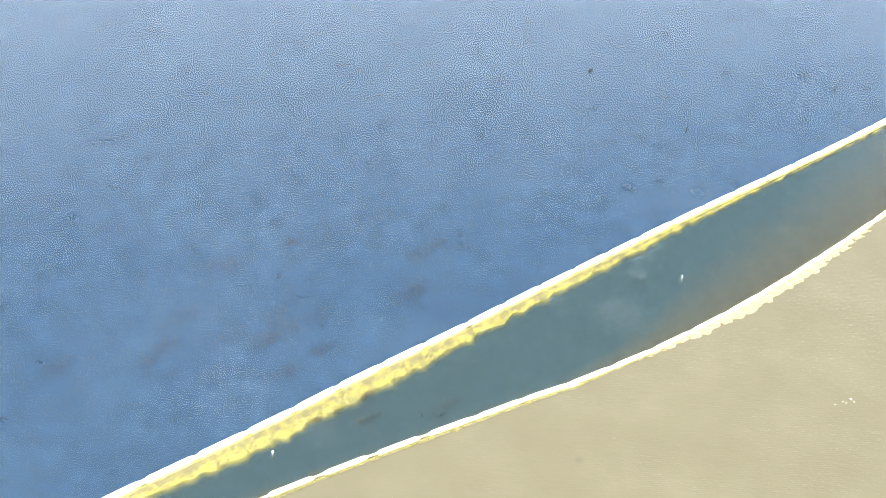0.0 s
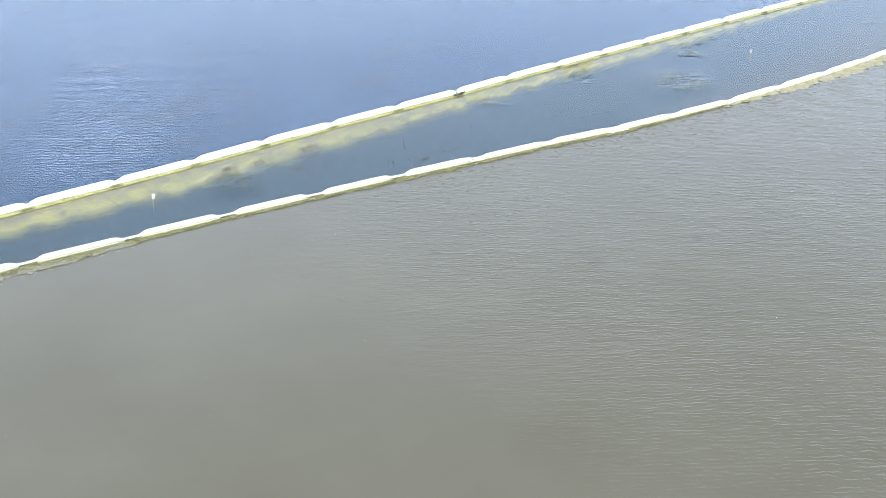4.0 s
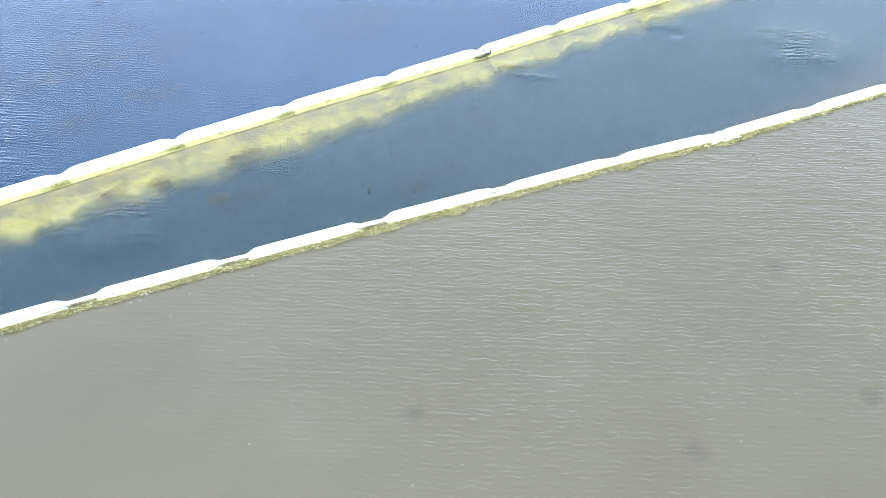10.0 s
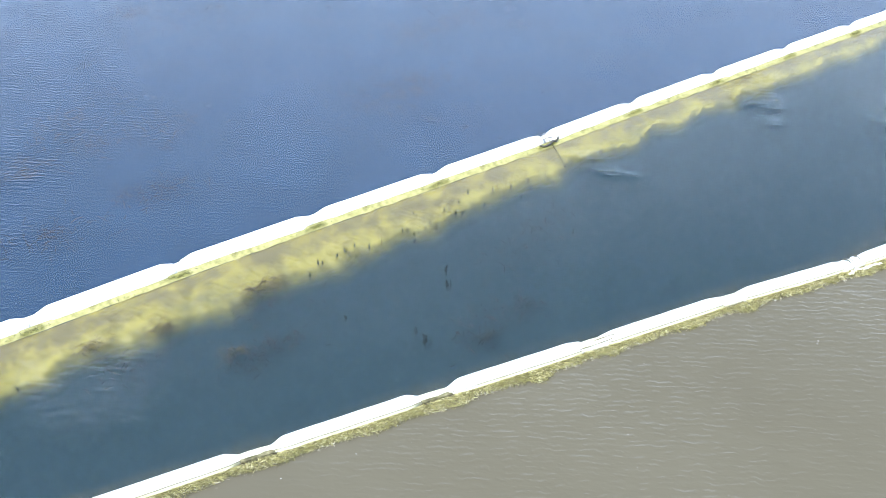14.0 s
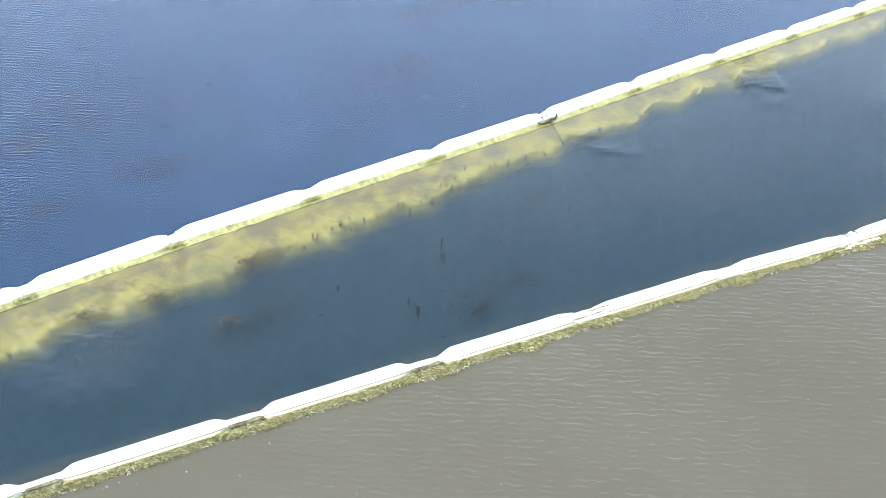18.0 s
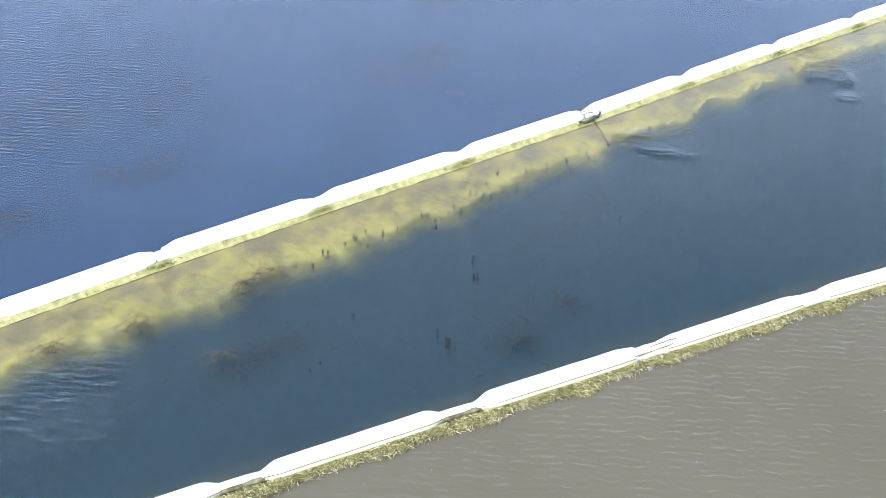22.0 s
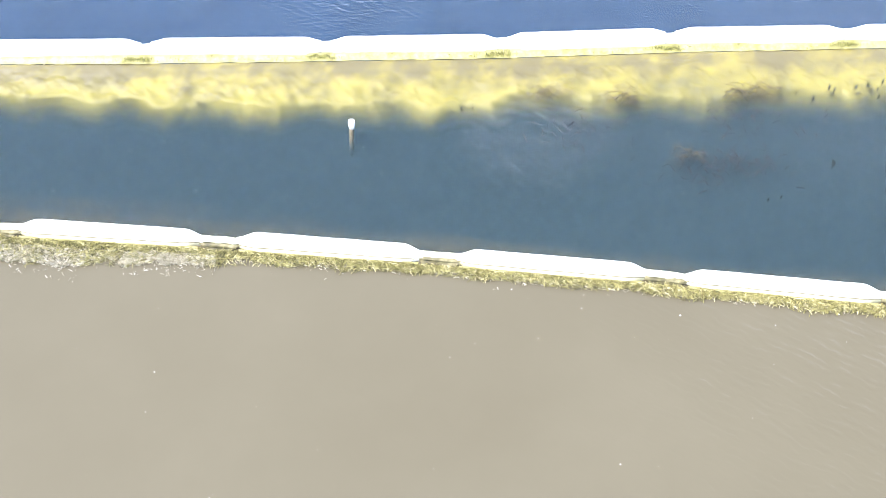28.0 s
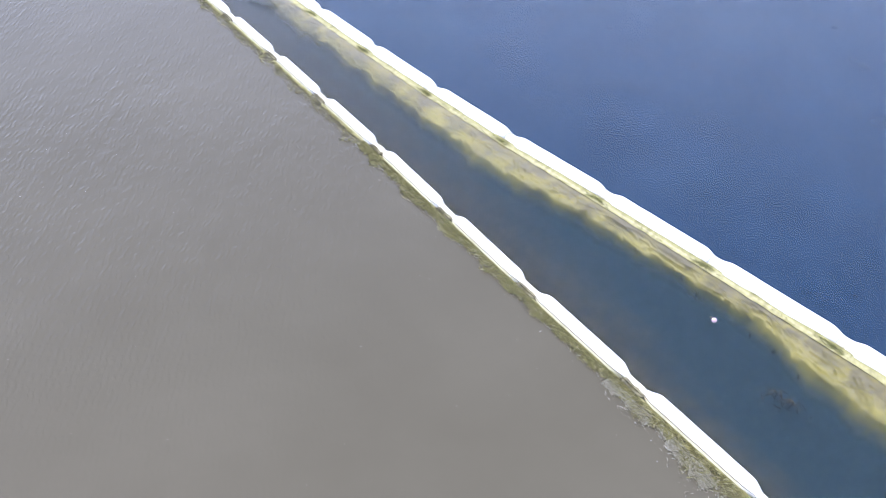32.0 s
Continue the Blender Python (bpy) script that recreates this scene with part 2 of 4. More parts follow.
def muddy_water():
    m, n, l, out = material("muddy_water")
    bump = ripples(n, l, [(1.0, (0.5, 1.4, 1), -46, 0.03, 0), (3.0, (0.5, 1.6, 1), -38, 0.024, 0), (2.3, (1, 1, 1), 54, 0.0085, 6.0), (6.5, (0.5, 1.4, 1), -44, 0.009, 0)], 0.12, (-20.0, 12.0))
    silt = n.new("ShaderNodeBsdfDiffuse")
    gloss, fres = node(n, "ShaderNodeBsdfGlossy", Roughness=0.1), node(n, "ShaderNodeFresnel", IOR=1.34)
    mix = n.new("ShaderNodeMixShader")
    a = noise_at(n, l, 0.22, 5.0, 0.6)
    col = ramp(n, [(0.25, (0.099, 0.087, 0.054)), (0.5, (0.107, 0.095, 0.06)), (0.75, (0.117, 0.104, 0.067))])
    l.new(a.outputs["Fac"], col.inputs["Fac"])
    tone = col.outputs["Color"]
    # dim clumps of weed hanging just under the silty surface
    for cx, cy, size in MUD_CLUMPS:
        tc, off = n.new("ShaderNodeTexCoord"), n.new("ShaderNodeVectorMath")
        off.operation, off.inputs[1].default_value = "DISTANCE", (cx, cy, 0)
        ragged = noise_at(n, l, 2.5, 4.0, 0.6)
        l.new(tc.outputs["Object"], off.inputs[0])
        edge = n.new("ShaderNodeMath")
        edge.operation, edge.inputs[1].default_value = "MULTIPLY", size * 1.6
        l.new(ragged.outputs["Fac"], edge.inputs[0])
        reach = n.new("ShaderNodeMath")
        l.new(off.outputs["Value"], reach.inputs[0])
        l.new(edge.outputs[0], reach.inputs[1])
        dim = node(n, "ShaderNodeMapRange", From_Min=size * 0.7, From_Max=size * 1.9, To_Min=0.5, To_Max=0.0)
        dim.interpolation_type = "SMOOTHSTEP"
        l.new(reach.outputs[0], dim.inputs["Value"])
        brown = n.new("ShaderNodeMixRGB")
        brown.inputs[2].default_value = (0.066, 0.057, 0.043, 1)
        l.new(dim.outputs["Result"], brown.inputs[0])
        l.new(tone, brown.inputs[1])
        tone = brown.outputs[0]
    l.new(tone, silt.inputs["Color"])
    l.new(bump.outputs["Normal"], gloss.inputs["Normal"])
    l.new(bump.outputs["Normal"], fres.inputs["Normal"])
    l.new(fres.outputs["Fac"], mix.inputs[0])
    l.new(silt.outputs[0], mix.inputs[1])
    l.new(gloss.outputs[0], mix.inputs[2])
    l.new(mix.outputs[0], out.inputs["Surface"])
    return m


M_LAKE = clear_water("lake_surface", [(0.8, (0.5, 1.3, 1), -40, 0.018, 0), (1.9, (1, 1, 1), 50, 0.0072, 5.0), (2.7, (1, 1, 1), 98, 0.004, 5.0)], 0.07, (0.95, 0.98, 1.0), calm_from=0.42, calm_least=0.35,
                     gusts=((-15.0, 3.2, 4.0, 2.2), (-12.0, 9.0, 7.0, 0.5), (-6.0, 16.0, 10.0, 0.6), (-48.0, 14.0, 26.0, 1.0), (-19.0, 6.0, 7.0, 0.7)))
M_CHANNEL = clear_water("channel_surface", [(1.4, (0.6, 1.2, 1), -60, 0.02, 0), (5.0, (0.45, 1.5, 1), -40, 0.05, 0)], 0.22, (0.97, 0.99, 0.98), calm_from=0.64, calm_least=0.03, gusts=((8.7, -5.2, 2.4, 2.0), (-12.4, -2.8, 1.7, 2.4)))
M_MUD = muddy_water()
M_LAKE_MURK = murk("lake_murk", (0.034, 0.068, 0.122), (0.047, 0.088, 0.145), 0.88, 0.16, 0.1)
MURKS = []
for k in range(16):
    dense = 0.025 + 0.0016 * k * k if k < 15 else 0.92
    MURKS.append((-0.05 - 0.038 * k, murk("channel_murk", (0.061 - k * 0.0014, 0.101 - k * 0.0018, 0.106), (0.074 - k * 0.0014, 0.116 - k * 0.0018, 0.115), dense, 1.7 - 0.06 * k, 0.35 if dense < 0.5 else 0.08)))
M_LAKE_VEIL = murk("lake_veil", (0.04, 0.074, 0.125), (0.052, 0.09, 0.14), 0.3, 0.22, 0.5)
M_PLUME = murk("silt_plume", (0.13, 0.125, 0.09), (0.155, 0.148, 0.105), 0.07, 1.2, 0.7)
M_BED = plain("lake_bed_silt", [(0.3, (0.022, 0.045, 0.06)), (0.7, (0.035, 0.058, 0.066))], 0.8, 0.9)
M_FLOAT = plain("float_vinyl", [(0.3, (0.84, 0.81, 0.62)), (0.6, (0.88, 0.86, 0.72)), (0.8, (0.89, 0.88, 0.77))], 2.2, 0.42, 0.002, 25.0)
M_SLEEVE = plain("sleeve_vinyl", [(0.3, (0.7, 0.66, 0.38)), (0.7, (0.84, 0.82, 0.62))], 4.0, 0.5, 0.003, 30.0)
M_BAND = plain("waterline_vinyl", [(0.25, (0.12, 0.11, 0.028)), (0.42, (0.27, 0.25, 0.08)), (0.58, (0.38, 0.35, 0.13)), (0.8, (0.5, 0.465, 0.23))], 7.0, 0.5, 0.003, 40.0)
M_HEM = plain("cream_vinyl", [(0.25, (0.58, 0.53, 0.3)), (0.5, (0.7, 0.65, 0.4)), (0.75, (0.78, 0.74, 0.5))], 4.0, 0.5, 0.002, 30.0)
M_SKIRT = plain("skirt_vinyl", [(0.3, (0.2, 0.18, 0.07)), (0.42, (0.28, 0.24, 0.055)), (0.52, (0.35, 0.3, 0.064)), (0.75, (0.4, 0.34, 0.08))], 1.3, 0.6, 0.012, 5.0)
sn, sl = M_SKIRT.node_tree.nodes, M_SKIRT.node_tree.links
# Olive-brown film: patchy growth, with the float's shade painted in towards the top.
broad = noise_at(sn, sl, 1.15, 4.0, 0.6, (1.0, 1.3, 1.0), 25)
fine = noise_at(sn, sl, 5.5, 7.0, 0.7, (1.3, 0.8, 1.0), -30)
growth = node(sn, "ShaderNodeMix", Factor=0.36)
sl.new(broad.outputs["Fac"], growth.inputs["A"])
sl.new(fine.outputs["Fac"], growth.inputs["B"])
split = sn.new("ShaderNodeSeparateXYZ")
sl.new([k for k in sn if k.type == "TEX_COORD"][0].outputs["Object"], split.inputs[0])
float_shade = node(sn, "ShaderNodeMapRange", From_Min=-0.2, From_Max=-0.06, To_Min=-0.16, To_Max=0.05)
sl.new(split.outputs["Z"], float_shade.inputs["Value"])
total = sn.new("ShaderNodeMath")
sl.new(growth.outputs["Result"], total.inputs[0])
sl.new(float_shade.outputs["Result"], total.inputs[1])
film_and_shade = node(sn, "ShaderNodeMapRange", From_Min=0.4, From_Max=0.6, To_Min=0.0, To_Max=0.95)
sl.new(total.outputs[0], film_and_shade.inputs["Value"])
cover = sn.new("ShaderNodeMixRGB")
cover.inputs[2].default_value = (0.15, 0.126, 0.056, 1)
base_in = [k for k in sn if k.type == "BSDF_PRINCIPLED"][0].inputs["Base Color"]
sl.new(film_and_shade.outputs["Result"], cover.inputs[0])
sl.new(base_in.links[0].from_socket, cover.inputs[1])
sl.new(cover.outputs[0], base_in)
M_CREAM = plain("cream_slack_cloth", [(0.3, (0.19, 0.16, 0.08)), (0.55, (0.27, 0.235, 0.12)), (0.8, (0.36, 0.32, 0.18))], 2.5, 0.6, 0.006, 9.0)
M_FOLD = plain("slack_fold_vinyl", [(0.3, (0.2, 0.18, 0.08)), (0.7, (0.34, 0.31, 0.15))], 3.0, 0.6, 0.004, 12.0)
M_SEAM = plain("dark_seam", [(0.3, (0.1, 0.085, 0.035)), (0.7, (0.2, 0.17, 0.08))], 20.0, 0.7)
# Darker than the skirt vinyl: the shade below the sleeves is in the colour.
M_WEB = plain("shaded_skirt_cloth", [(0.3, (0.05, 0.045, 0.016)), (0.55, (0.13, 0.115, 0.045)), (0.8, (0.32, 0.29, 0.14))], 8.0, 0.6, 0.004, 20.0)
M_STRAP = plain("white_strap", [(0.3, (0.7, 0.7, 0.66)), (0.7, (0.82, 0.82, 0.79))], 9.0, 0.5)
M_METAL = plain("galvanised_metal", [(0.3, (0.35, 0.36, 0.36)), (0.7, (0.5, 0.5, 0.49))], 18.0, 0.5, 0.001, 60.0, 0.25)
M_ROPE = plain("wet_rope", [(0.3, (0.03, 0.03, 0.025)), (0.7, (0.09, 0.085, 0.06))], 30.0, 0.8)
M_LINE = plain("yellow_rope", [(0.3, (0.75, 0.66, 0.3)), (0.7, (0.85, 0.8, 0.5))], 30.0, 0.7)
M_PIPE = plain("white_pipe", [(0.3, (0.72, 0.73, 0.74)), (0.7, (0.85, 0.86, 0.86))], 12.0, 0.35)
M_POLE = plain("weathered_pole", [(0.3, (0.14, 0.12, 0.08)), (0.7, (0.24, 0.21, 0.15))], 14.0, 0.7)
M_BALL = plain("pink_plastic", [(0.3, (0.8, 0.45, 0.5)), (0.7, (0.86, 0.62, 0.62))], 12.0, 0.35)
M_WEED = plain("drift_weed", [(0.0, (0.05, 0.045, 0.012)), (0.4, (0.2, 0.18, 0.05)), (0.75, (0.36, 0.33, 0.11)), (1.0, (0.62, 0.57, 0.32))], island=True, rough=0.7)
M_FOAM = plain("bleached_straw", [(0.0, (0.11, 0.095, 0.05)), (0.45, (0.42, 0.385, 0.26)), (1.0, (0.72, 0.67, 0.53))], island=True, rough=0.7)
M_ALGAE = plain("green_algae", [(0.0, (0.06, 0.065, 0.015)), (0.6, (0.18, 0.18, 0.035)), (1.0, (0.38, 0.36, 0.09))], island=True, rough=0.7)
M_SPECK = plain("floating_bits", [(0.0, (0.2, 0.18, 0.13)), (0.5, (0.5, 0.49, 0.44)), (1.0, (0.74, 0.74, 0.7))], island=True, rough=0.6)
M_STEM = plain("dark_stem", [(0.3, (0.012, 0.016, 0.012)), (0.7, (0.03, 0.034, 0.022))], 20.0, 0.8)
M_LEAF = plain("dark_leaf", [(0.3, (0.01, 0.018, 0.014)), (0.7, (0.025, 0.034, 0.022))], 20.0, 0.8)
M_TWIG = plain("brown_twig", [(0.3, (0.06, 0.046, 0.026)), (0.7, (0.15, 0.115, 0.065))], 25.0, 0.8)
M_REDWEED = plain("red_brown_weed", [(0.0, (0.014, 0.013, 0.013)), (0.7, (0.03, 0.023, 0.022)), (1.0, (0.075, 0.05, 0.04))], island=True, rough=0.8)


# ---- helpers ----
def mesh_of(name, bm, mat, smooth=True):
    me = bpy.data.meshes.new(name)
    bm.to_mesh(me)
    bm.free()
    if smooth:
        me.polygons.foreach_set("use_smooth", [True] * len(me.polygons))
    me.materials.append(mat)
    return me


def part(name, bm, mat, parent, label="", smooth=True):
    ob = new(name, bm if isinstance(bm, bpy.types.Mesh) else mesh_of(name, bm, mat, smooth))
    ob.parent = parent
    return tagged(ob, label)


def raw(name, verts, faces, mat, smooth=False):
    me = bpy.data.meshes.new(name)
    me.from_pydata(verts, [], faces)
    me.polygons.foreach_set("use_smooth", [smooth] * len(me.polygons))
    me.materials.append(mat)
    return me


def tube(bm, points, radii, sides=8, flat=1.0, cap=True):
    """A round or flattened tube along points; radii: one each."""
    pts = [Vector(p) for p in points]
    rings = []
    for i, p in enumerate(pts):
        d = (pts[min(i + 1, len(pts) - 1)] - pts[max(i - 1, 0)]).normalized()
        side = d.cross(Vector((0, 0, 1)))
        side = side.normalized() if side.length > 1e-4 else Vector((1, 0, 0))
        up = side.cross(d).normalized()
        ring = []
        for k in range(sides):
            a = 2 * math.pi * k / sides
            ring.append(bm.verts.new(p + radii[i] * (math.cos(a) * side + flat * math.sin(a) * up)))
        rings.append(ring)
    for r0, r1 in zip(rings, rings[1:]):
        for k in range(sides):
            bm.faces.new((r0[k], r0[(k + 1) % sides], r1[(k + 1) % sides], r1[k]))
    if cap:
        bm.faces.new(rings[0][::-1])
        bm.faces.new(rings[-1])


def box(bm, centre, size, turn=0.0, bevel=0.004):
    r = bmesh.ops.create_cube(bm, size=1.0, matrix=pose(*centre, 0, 0, turn) @ Matrix.Diagonal((*size, 1)))
    edges = list({e for v in r["verts"] for e in v.link_edges})
    if bevel:
        bmesh.ops.bevel(bm, geom=edges, offset=bevel, segments=1, affect="EDGES")


# ---- the two booms' lines ----
PITCH = 3.2
A_LINE = [(-63.8, 2.2), (-60.6, 1.9), (-57.4, 1.6), (-54.2, 1.3), (-51.0, 1.0), (-47.8, 0.75), (-44.6, 0.5), (-41.4, 0.28),
           (-38.24, 0.11), (-35.1, -0.04), (-31.91, -0.07), (-28.6, -0.03), (-25.37, -0.02), (-22.18, -0.04), (-19.0, -0.1),
           (-15.82, -0.11), (-12.7, -0.1), (-9.7, -0.02), (-6.51, 0.01), (-3.25, -0.01), (0.0, -0.01), (3.05, 0.07), (6.2, 0.12),
           (9.21, 0.15), (12.23, 0.16), (15.3, 0.18), (18.5, 0.2), (21.8, 0.18), (25.0, 0.14), (28.3, 0.08), (31.5, 0.06),
           (34.7, 0.05), (37.9, 0.06), (41.1, 0.1), (44.3, 0.2), (47.5, 0.35), (50.7, 0.55), (53.9, 0.8), (57.1, 1.1)]
B_LINE = [(-64.9, -0.6), (-61.7, -0.75), (-58.5, -0.9), (-55.3, -1.1), (-52.2, -1.35), (-49.0, -1.6), (-45.9, -1.9), (-42.75, -2.2),
           (-39.58, -2.5), (-36.6, -2.79), (-33.5, -3.09), (-30.26, -3.47), (-27.06, -3.84), (-23.75, -4.18), (-20.45, -4.5), (-17.17, -4.86),
           (-13.95, -5.26), (-10.73, -5.72), (-7.47, -6.22), (-4.25, -6.75), (-1.0, -7.26), (2.0, -7.84), (5.2, -8.25),
           (8.4, -8.58), (11.6, -8.76), (14.8, -8.84), (18.0, -8.82), (21.2, -8.7), (24.4, -8.52), (27.6, -8.3), (30.8, -8.04),
           (34.0, -7.7), (37.2, -7.3), (40.3, -6.8), (43.4, -6.2), (46.4, -5.5), (49.4, -4.7)]
A_NECKS = [(x, y - 0.17) for x, y in A_LINE]
B_NECKS = [(x, y - 0.02) for x, y in B_LINE]
A_JOINTS, B_JOINTS = (20, 29), (21,)     # necks where two sections are coupled


def line_y(necks, x):
    return float(np.interp(x, [p[0] for p in necks], [p[1] for p in necks]))


# ---- water ----
def sheet(name, lower, upper, z, mat, label, xs):
    verts, faces = [], []
    for i, x in enumerate(xs):
        verts += [(x, lower(x), z), (x, upper(x), z)]
        if i:
            a = 2 * i
            faces.append((a - 2, a, a + 1, a - 1))
    return tagged(new(name, raw(name, verts, faces, mat)), label, "water", kind="structure")


XS = sorted({-1500.0, -400.0, -120.0, 120.0, 400.0, 1500.0} | {p[0] for p in A_NECKS} | {p[0] for p in B_NECKS})
line_a, line_b = (lambda x: line_y(A_NECKS, x)), (lambda x: line_y(B_NECKS, x))
sheet("water_lake", line_a, lambda x: 1500.0, 0.0, M_LAKE, "open blue lake water ruffled by fine wind ripples", XS)
sheet("water_channel", line_b, line_a, 0.0, M_CHANNEL, "clear calm dark water between the two booms", XS)
sheet("water_muddy", lambda x: -1500.0, line_b, 0.0, M_MUD, "opaque grey-brown muddy water with small ripples", XS)
sheet("water_veil_lake", lambda x: line_a(x) + 0.02, lambda x: 1500.0, -0.22, M_LAKE_VEIL, "upper turbid layer of the open lake", XS)
sheet("water_murk_lake", lambda x: line_a(x) + 0.02, lambda x: 1500.0, -0.45, M_LAKE_MURK, "turbid blue depth of the open lake", XS)
for depth, mat in MURKS:
    sheet("water_murk", lambda x: line_b(x) + 0.03, line_a, depth, mat, "turbid blue-green depth of the channel", XS)
for wide in (0.15, 0.3, 0.45, 0.6, 0.8, 1.0, 1.25, 1.5, 1.8, 2.1, 2.5, 2.9):
    reach = lambda x: wide * float(np.interp(x, [-60, -42, -33, -27, -22, -10, 2, 8, 14, 22, 45], [1.5, 1.2, 0.7, 0.6, 0.3, 0.16, 0.22, 0.6, 1.2, 1.8, 2.2]))
    fringe = lambda x: line_b(x) + reach(x) * (1 + 0.35 * noise.noise(Vector((x * 0.7, wide * 3, 1.0))))
    sheet("water_plume", line_b, fringe, -0.03 - 0.02 * wide, M_PLUME, "brown silt seeping from under the near boom", sorted(set(XS) | set(np.arange(-64, 50, 0.4).tolist())))
bed = new("ground", raw("ground", [(-1500, -1500, -1.6), (1500, -1500, -1.6), (1500, 1500, -1.6), (-1500, 1500, -1.6)], [(0, 1, 2, 3)], M_BED))
tagged(bed, "dark silty lake bed under the water", "lake bed", kind="structure")


# ---- booms ----
def taper(x, end, slims):
    """How full a float is at x: slims are the fullness at its two ends."""
    e = min(1.0, max(0.0, (end + 0.01 - abs(x)) / 0.3))
    slim = slims[0] if x < 0 else slims[1]
    return slim + (1 - slim) * (e * e * (3 - 2 * e))


def float_mesh(r, seed, end, slims):
    """One foam float in its vinyl pocket, unit pitch long in x: full body, tapered ends, creased vinyl."""
    bm = bmesh.new()
    sides, rings = 16, []
    half = [end - d for d in (0.0, 0.05, 0.11, 0.18, 0.26, 0.36, 0.75, 1.1)]
    stations = [-v for v in half] + [0.0] + half[::-1]
    for x in stations:
        e = min(1.0, max(0.0, (end + 0.01 - abs(x)) / 0.3))
        k = taper(x, end, slims)
        ring = []
        for j in range(sides):
            a = 2 * math.pi * j / sides
            w = 1 + 0.035 * noise.noise(Vector((x * 2.2 + seed * 7.1, math.cos(a) * 1.3, math.sin(a) * 1.3)))
            w += (1 - e) * 0.1 * noise.noise(Vector((x * 5 + seed, a * 3.0, seed)))
            ring.append(bm.verts.new((x, r * k * w * math.cos(a), r * (k * w * math.sin(a) + 0.12 * k))))
        rings.append(ring)
    for r0, r1 in zip(rings, rings[1:]):
        for k in range(sides):
            bm.faces.new((r0[k], r1[k], r1[(k + 1) % sides], r0[(k + 1) % sides]))
    bm.faces.new(rings[0])
    bm.faces.new(rings[-1][::-1])
    bmesh.ops.recalc_face_normals(bm, faces=bm.faces)
    return mesh_of("float", bm, M_FLOAT)


def sleeve_mesh(r, seed, end, slim):
    """The flattened vinyl between two floats, with its folds."""
    bm = bmesh.new()
    pts, rad = [], []
    for i in range(9):
        x = (1.73 - end) * (-1 + 0.25 * i)
        pts.append((x, 0.02 * noise.noise(Vector((x * 6, seed, 0))), r * 0.1 * (0.6 / slim) ** 2 + 0.012 * noise.noise(Vector((x * 9, seed, 4)))))
        rad.append(r * (slim * (0.93 if slim < 0.6 else 1.03) + 0.08 * noise.noise(Vector((x * 11, seed * 3, 9)))))
    tube(bm, pts, rad, 12, 0.8)
    return mesh_of("joint_sleeve", bm, M_SLEEVE)


def billow(x):
    """How far the skirt of the far boom drifts out under water."""
    return float(np.interp(x, [-64, -36, -31, -27, -24, -21, -17, -5, -2, 3, 12, 20, 30, 60],
                           [0.6, 0.6, 0.85, 0.4, 0.35, 1.0, 1.3, 1.3, 0.95, 0.8, 0.65, 0.35, 0.1, 0.05]))


def skirt_a(x, s):
    """Drifts out just under the surface, then falls off steeply along an uneven edge."""
    b = billow(x)
    fold = 0.16 * noise.noise(Vector((x * 1.1, s * 1.2, 2.0))) + 0.04 * noise.noise(Vector((x * 2.6, s * 2.0, 7.0)))
    y = line_a(x) - 0.325 - b * 0.94 * min(s, 1.25) - fold * s * 1.6
    edge = 0.74 + 0.2 * noise.noise(Vector((x * 0.7, 4.0, 1.0))) + 0.09 * noise.noise(Vector((x * 1.7, 9.0, 1.0))) + 0.03 * noise.noise(Vector((x * 4.0, 2.0, 1.0)))
    z = -0.012 - 0.23 * s - 1.6 * max(0.0, s - edge)
    z += min(s, 0.8) * (0.1 * noise.noise(Vector((x * 0.8 + 30, s * 1.1, 5.0))) + 0.06 * noise.noise(Vector((x * 1.9, s * 2.6, 15.0))) + 0.025 * noise.noise(Vector((x * 5.0, s * 5.0, 25.0))))
    z += min(1.0, 2.5 * s) * (0.04 * noise.noise(Vector((x * 3.2 + s * 2.0, s * 6.0, 35.0))) + 0.022 * noise.noise(Vector((x * 7.5 - s * 5.0, s * 12.0, 45.0))))
    return (x, y, min(z, -0.012))


def skirt_b(x, s):
    lean = float(np.interp(x, [-64, -30, -24, -18, 0, 6, 14, 30, 50], [0.75, 0.7, 0.35, 0.1, 0.1, 0.3, 0.7, 0.9, 0.9]))
    y = line_b(x) + lean * s + 0.08 * s * noise.noise(Vector((x * 1.5, s, 3.0)))
    return (x, y, -0.02 - 0.55 * s)


def skirt_mesh(where, x0, x1, rows):
    n, k = (40, 27) if where is skirt_a else (20, 9)
    verts = [where(x0 + (x1 - x0) * i / n, rows * j / (k - 1)) for i in range(n + 1) for j in range(k)]
    faces = [(i * k + j, i * k + j + 1, i * k + j + k + 1, i * k + j + k) for i in range(n) for j in range(k - 1)]
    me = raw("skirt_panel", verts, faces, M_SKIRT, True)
    normals = []
    for x, s in ((x0 + (x1 - x0) * i / n, rows * j / (k - 1)) for i in range(n + 1) for j in range(k)):
        along = Vector(where(x + 0.02, s)) - Vector(where(x - 0.02, s))
        down = Vector(where(x, s + 0.02)) - Vector(where(x, s - 0.02))
        normals.append(down.cross(along).normalized())
    if sum(v.z for v in normals) < 0:
        normals = [-v for v in normals]
    if me.polygons[0].normal.z < 0:
        me.flip_normals()
    me.normals_split_custom_set_from_vertices(normals)
    return me


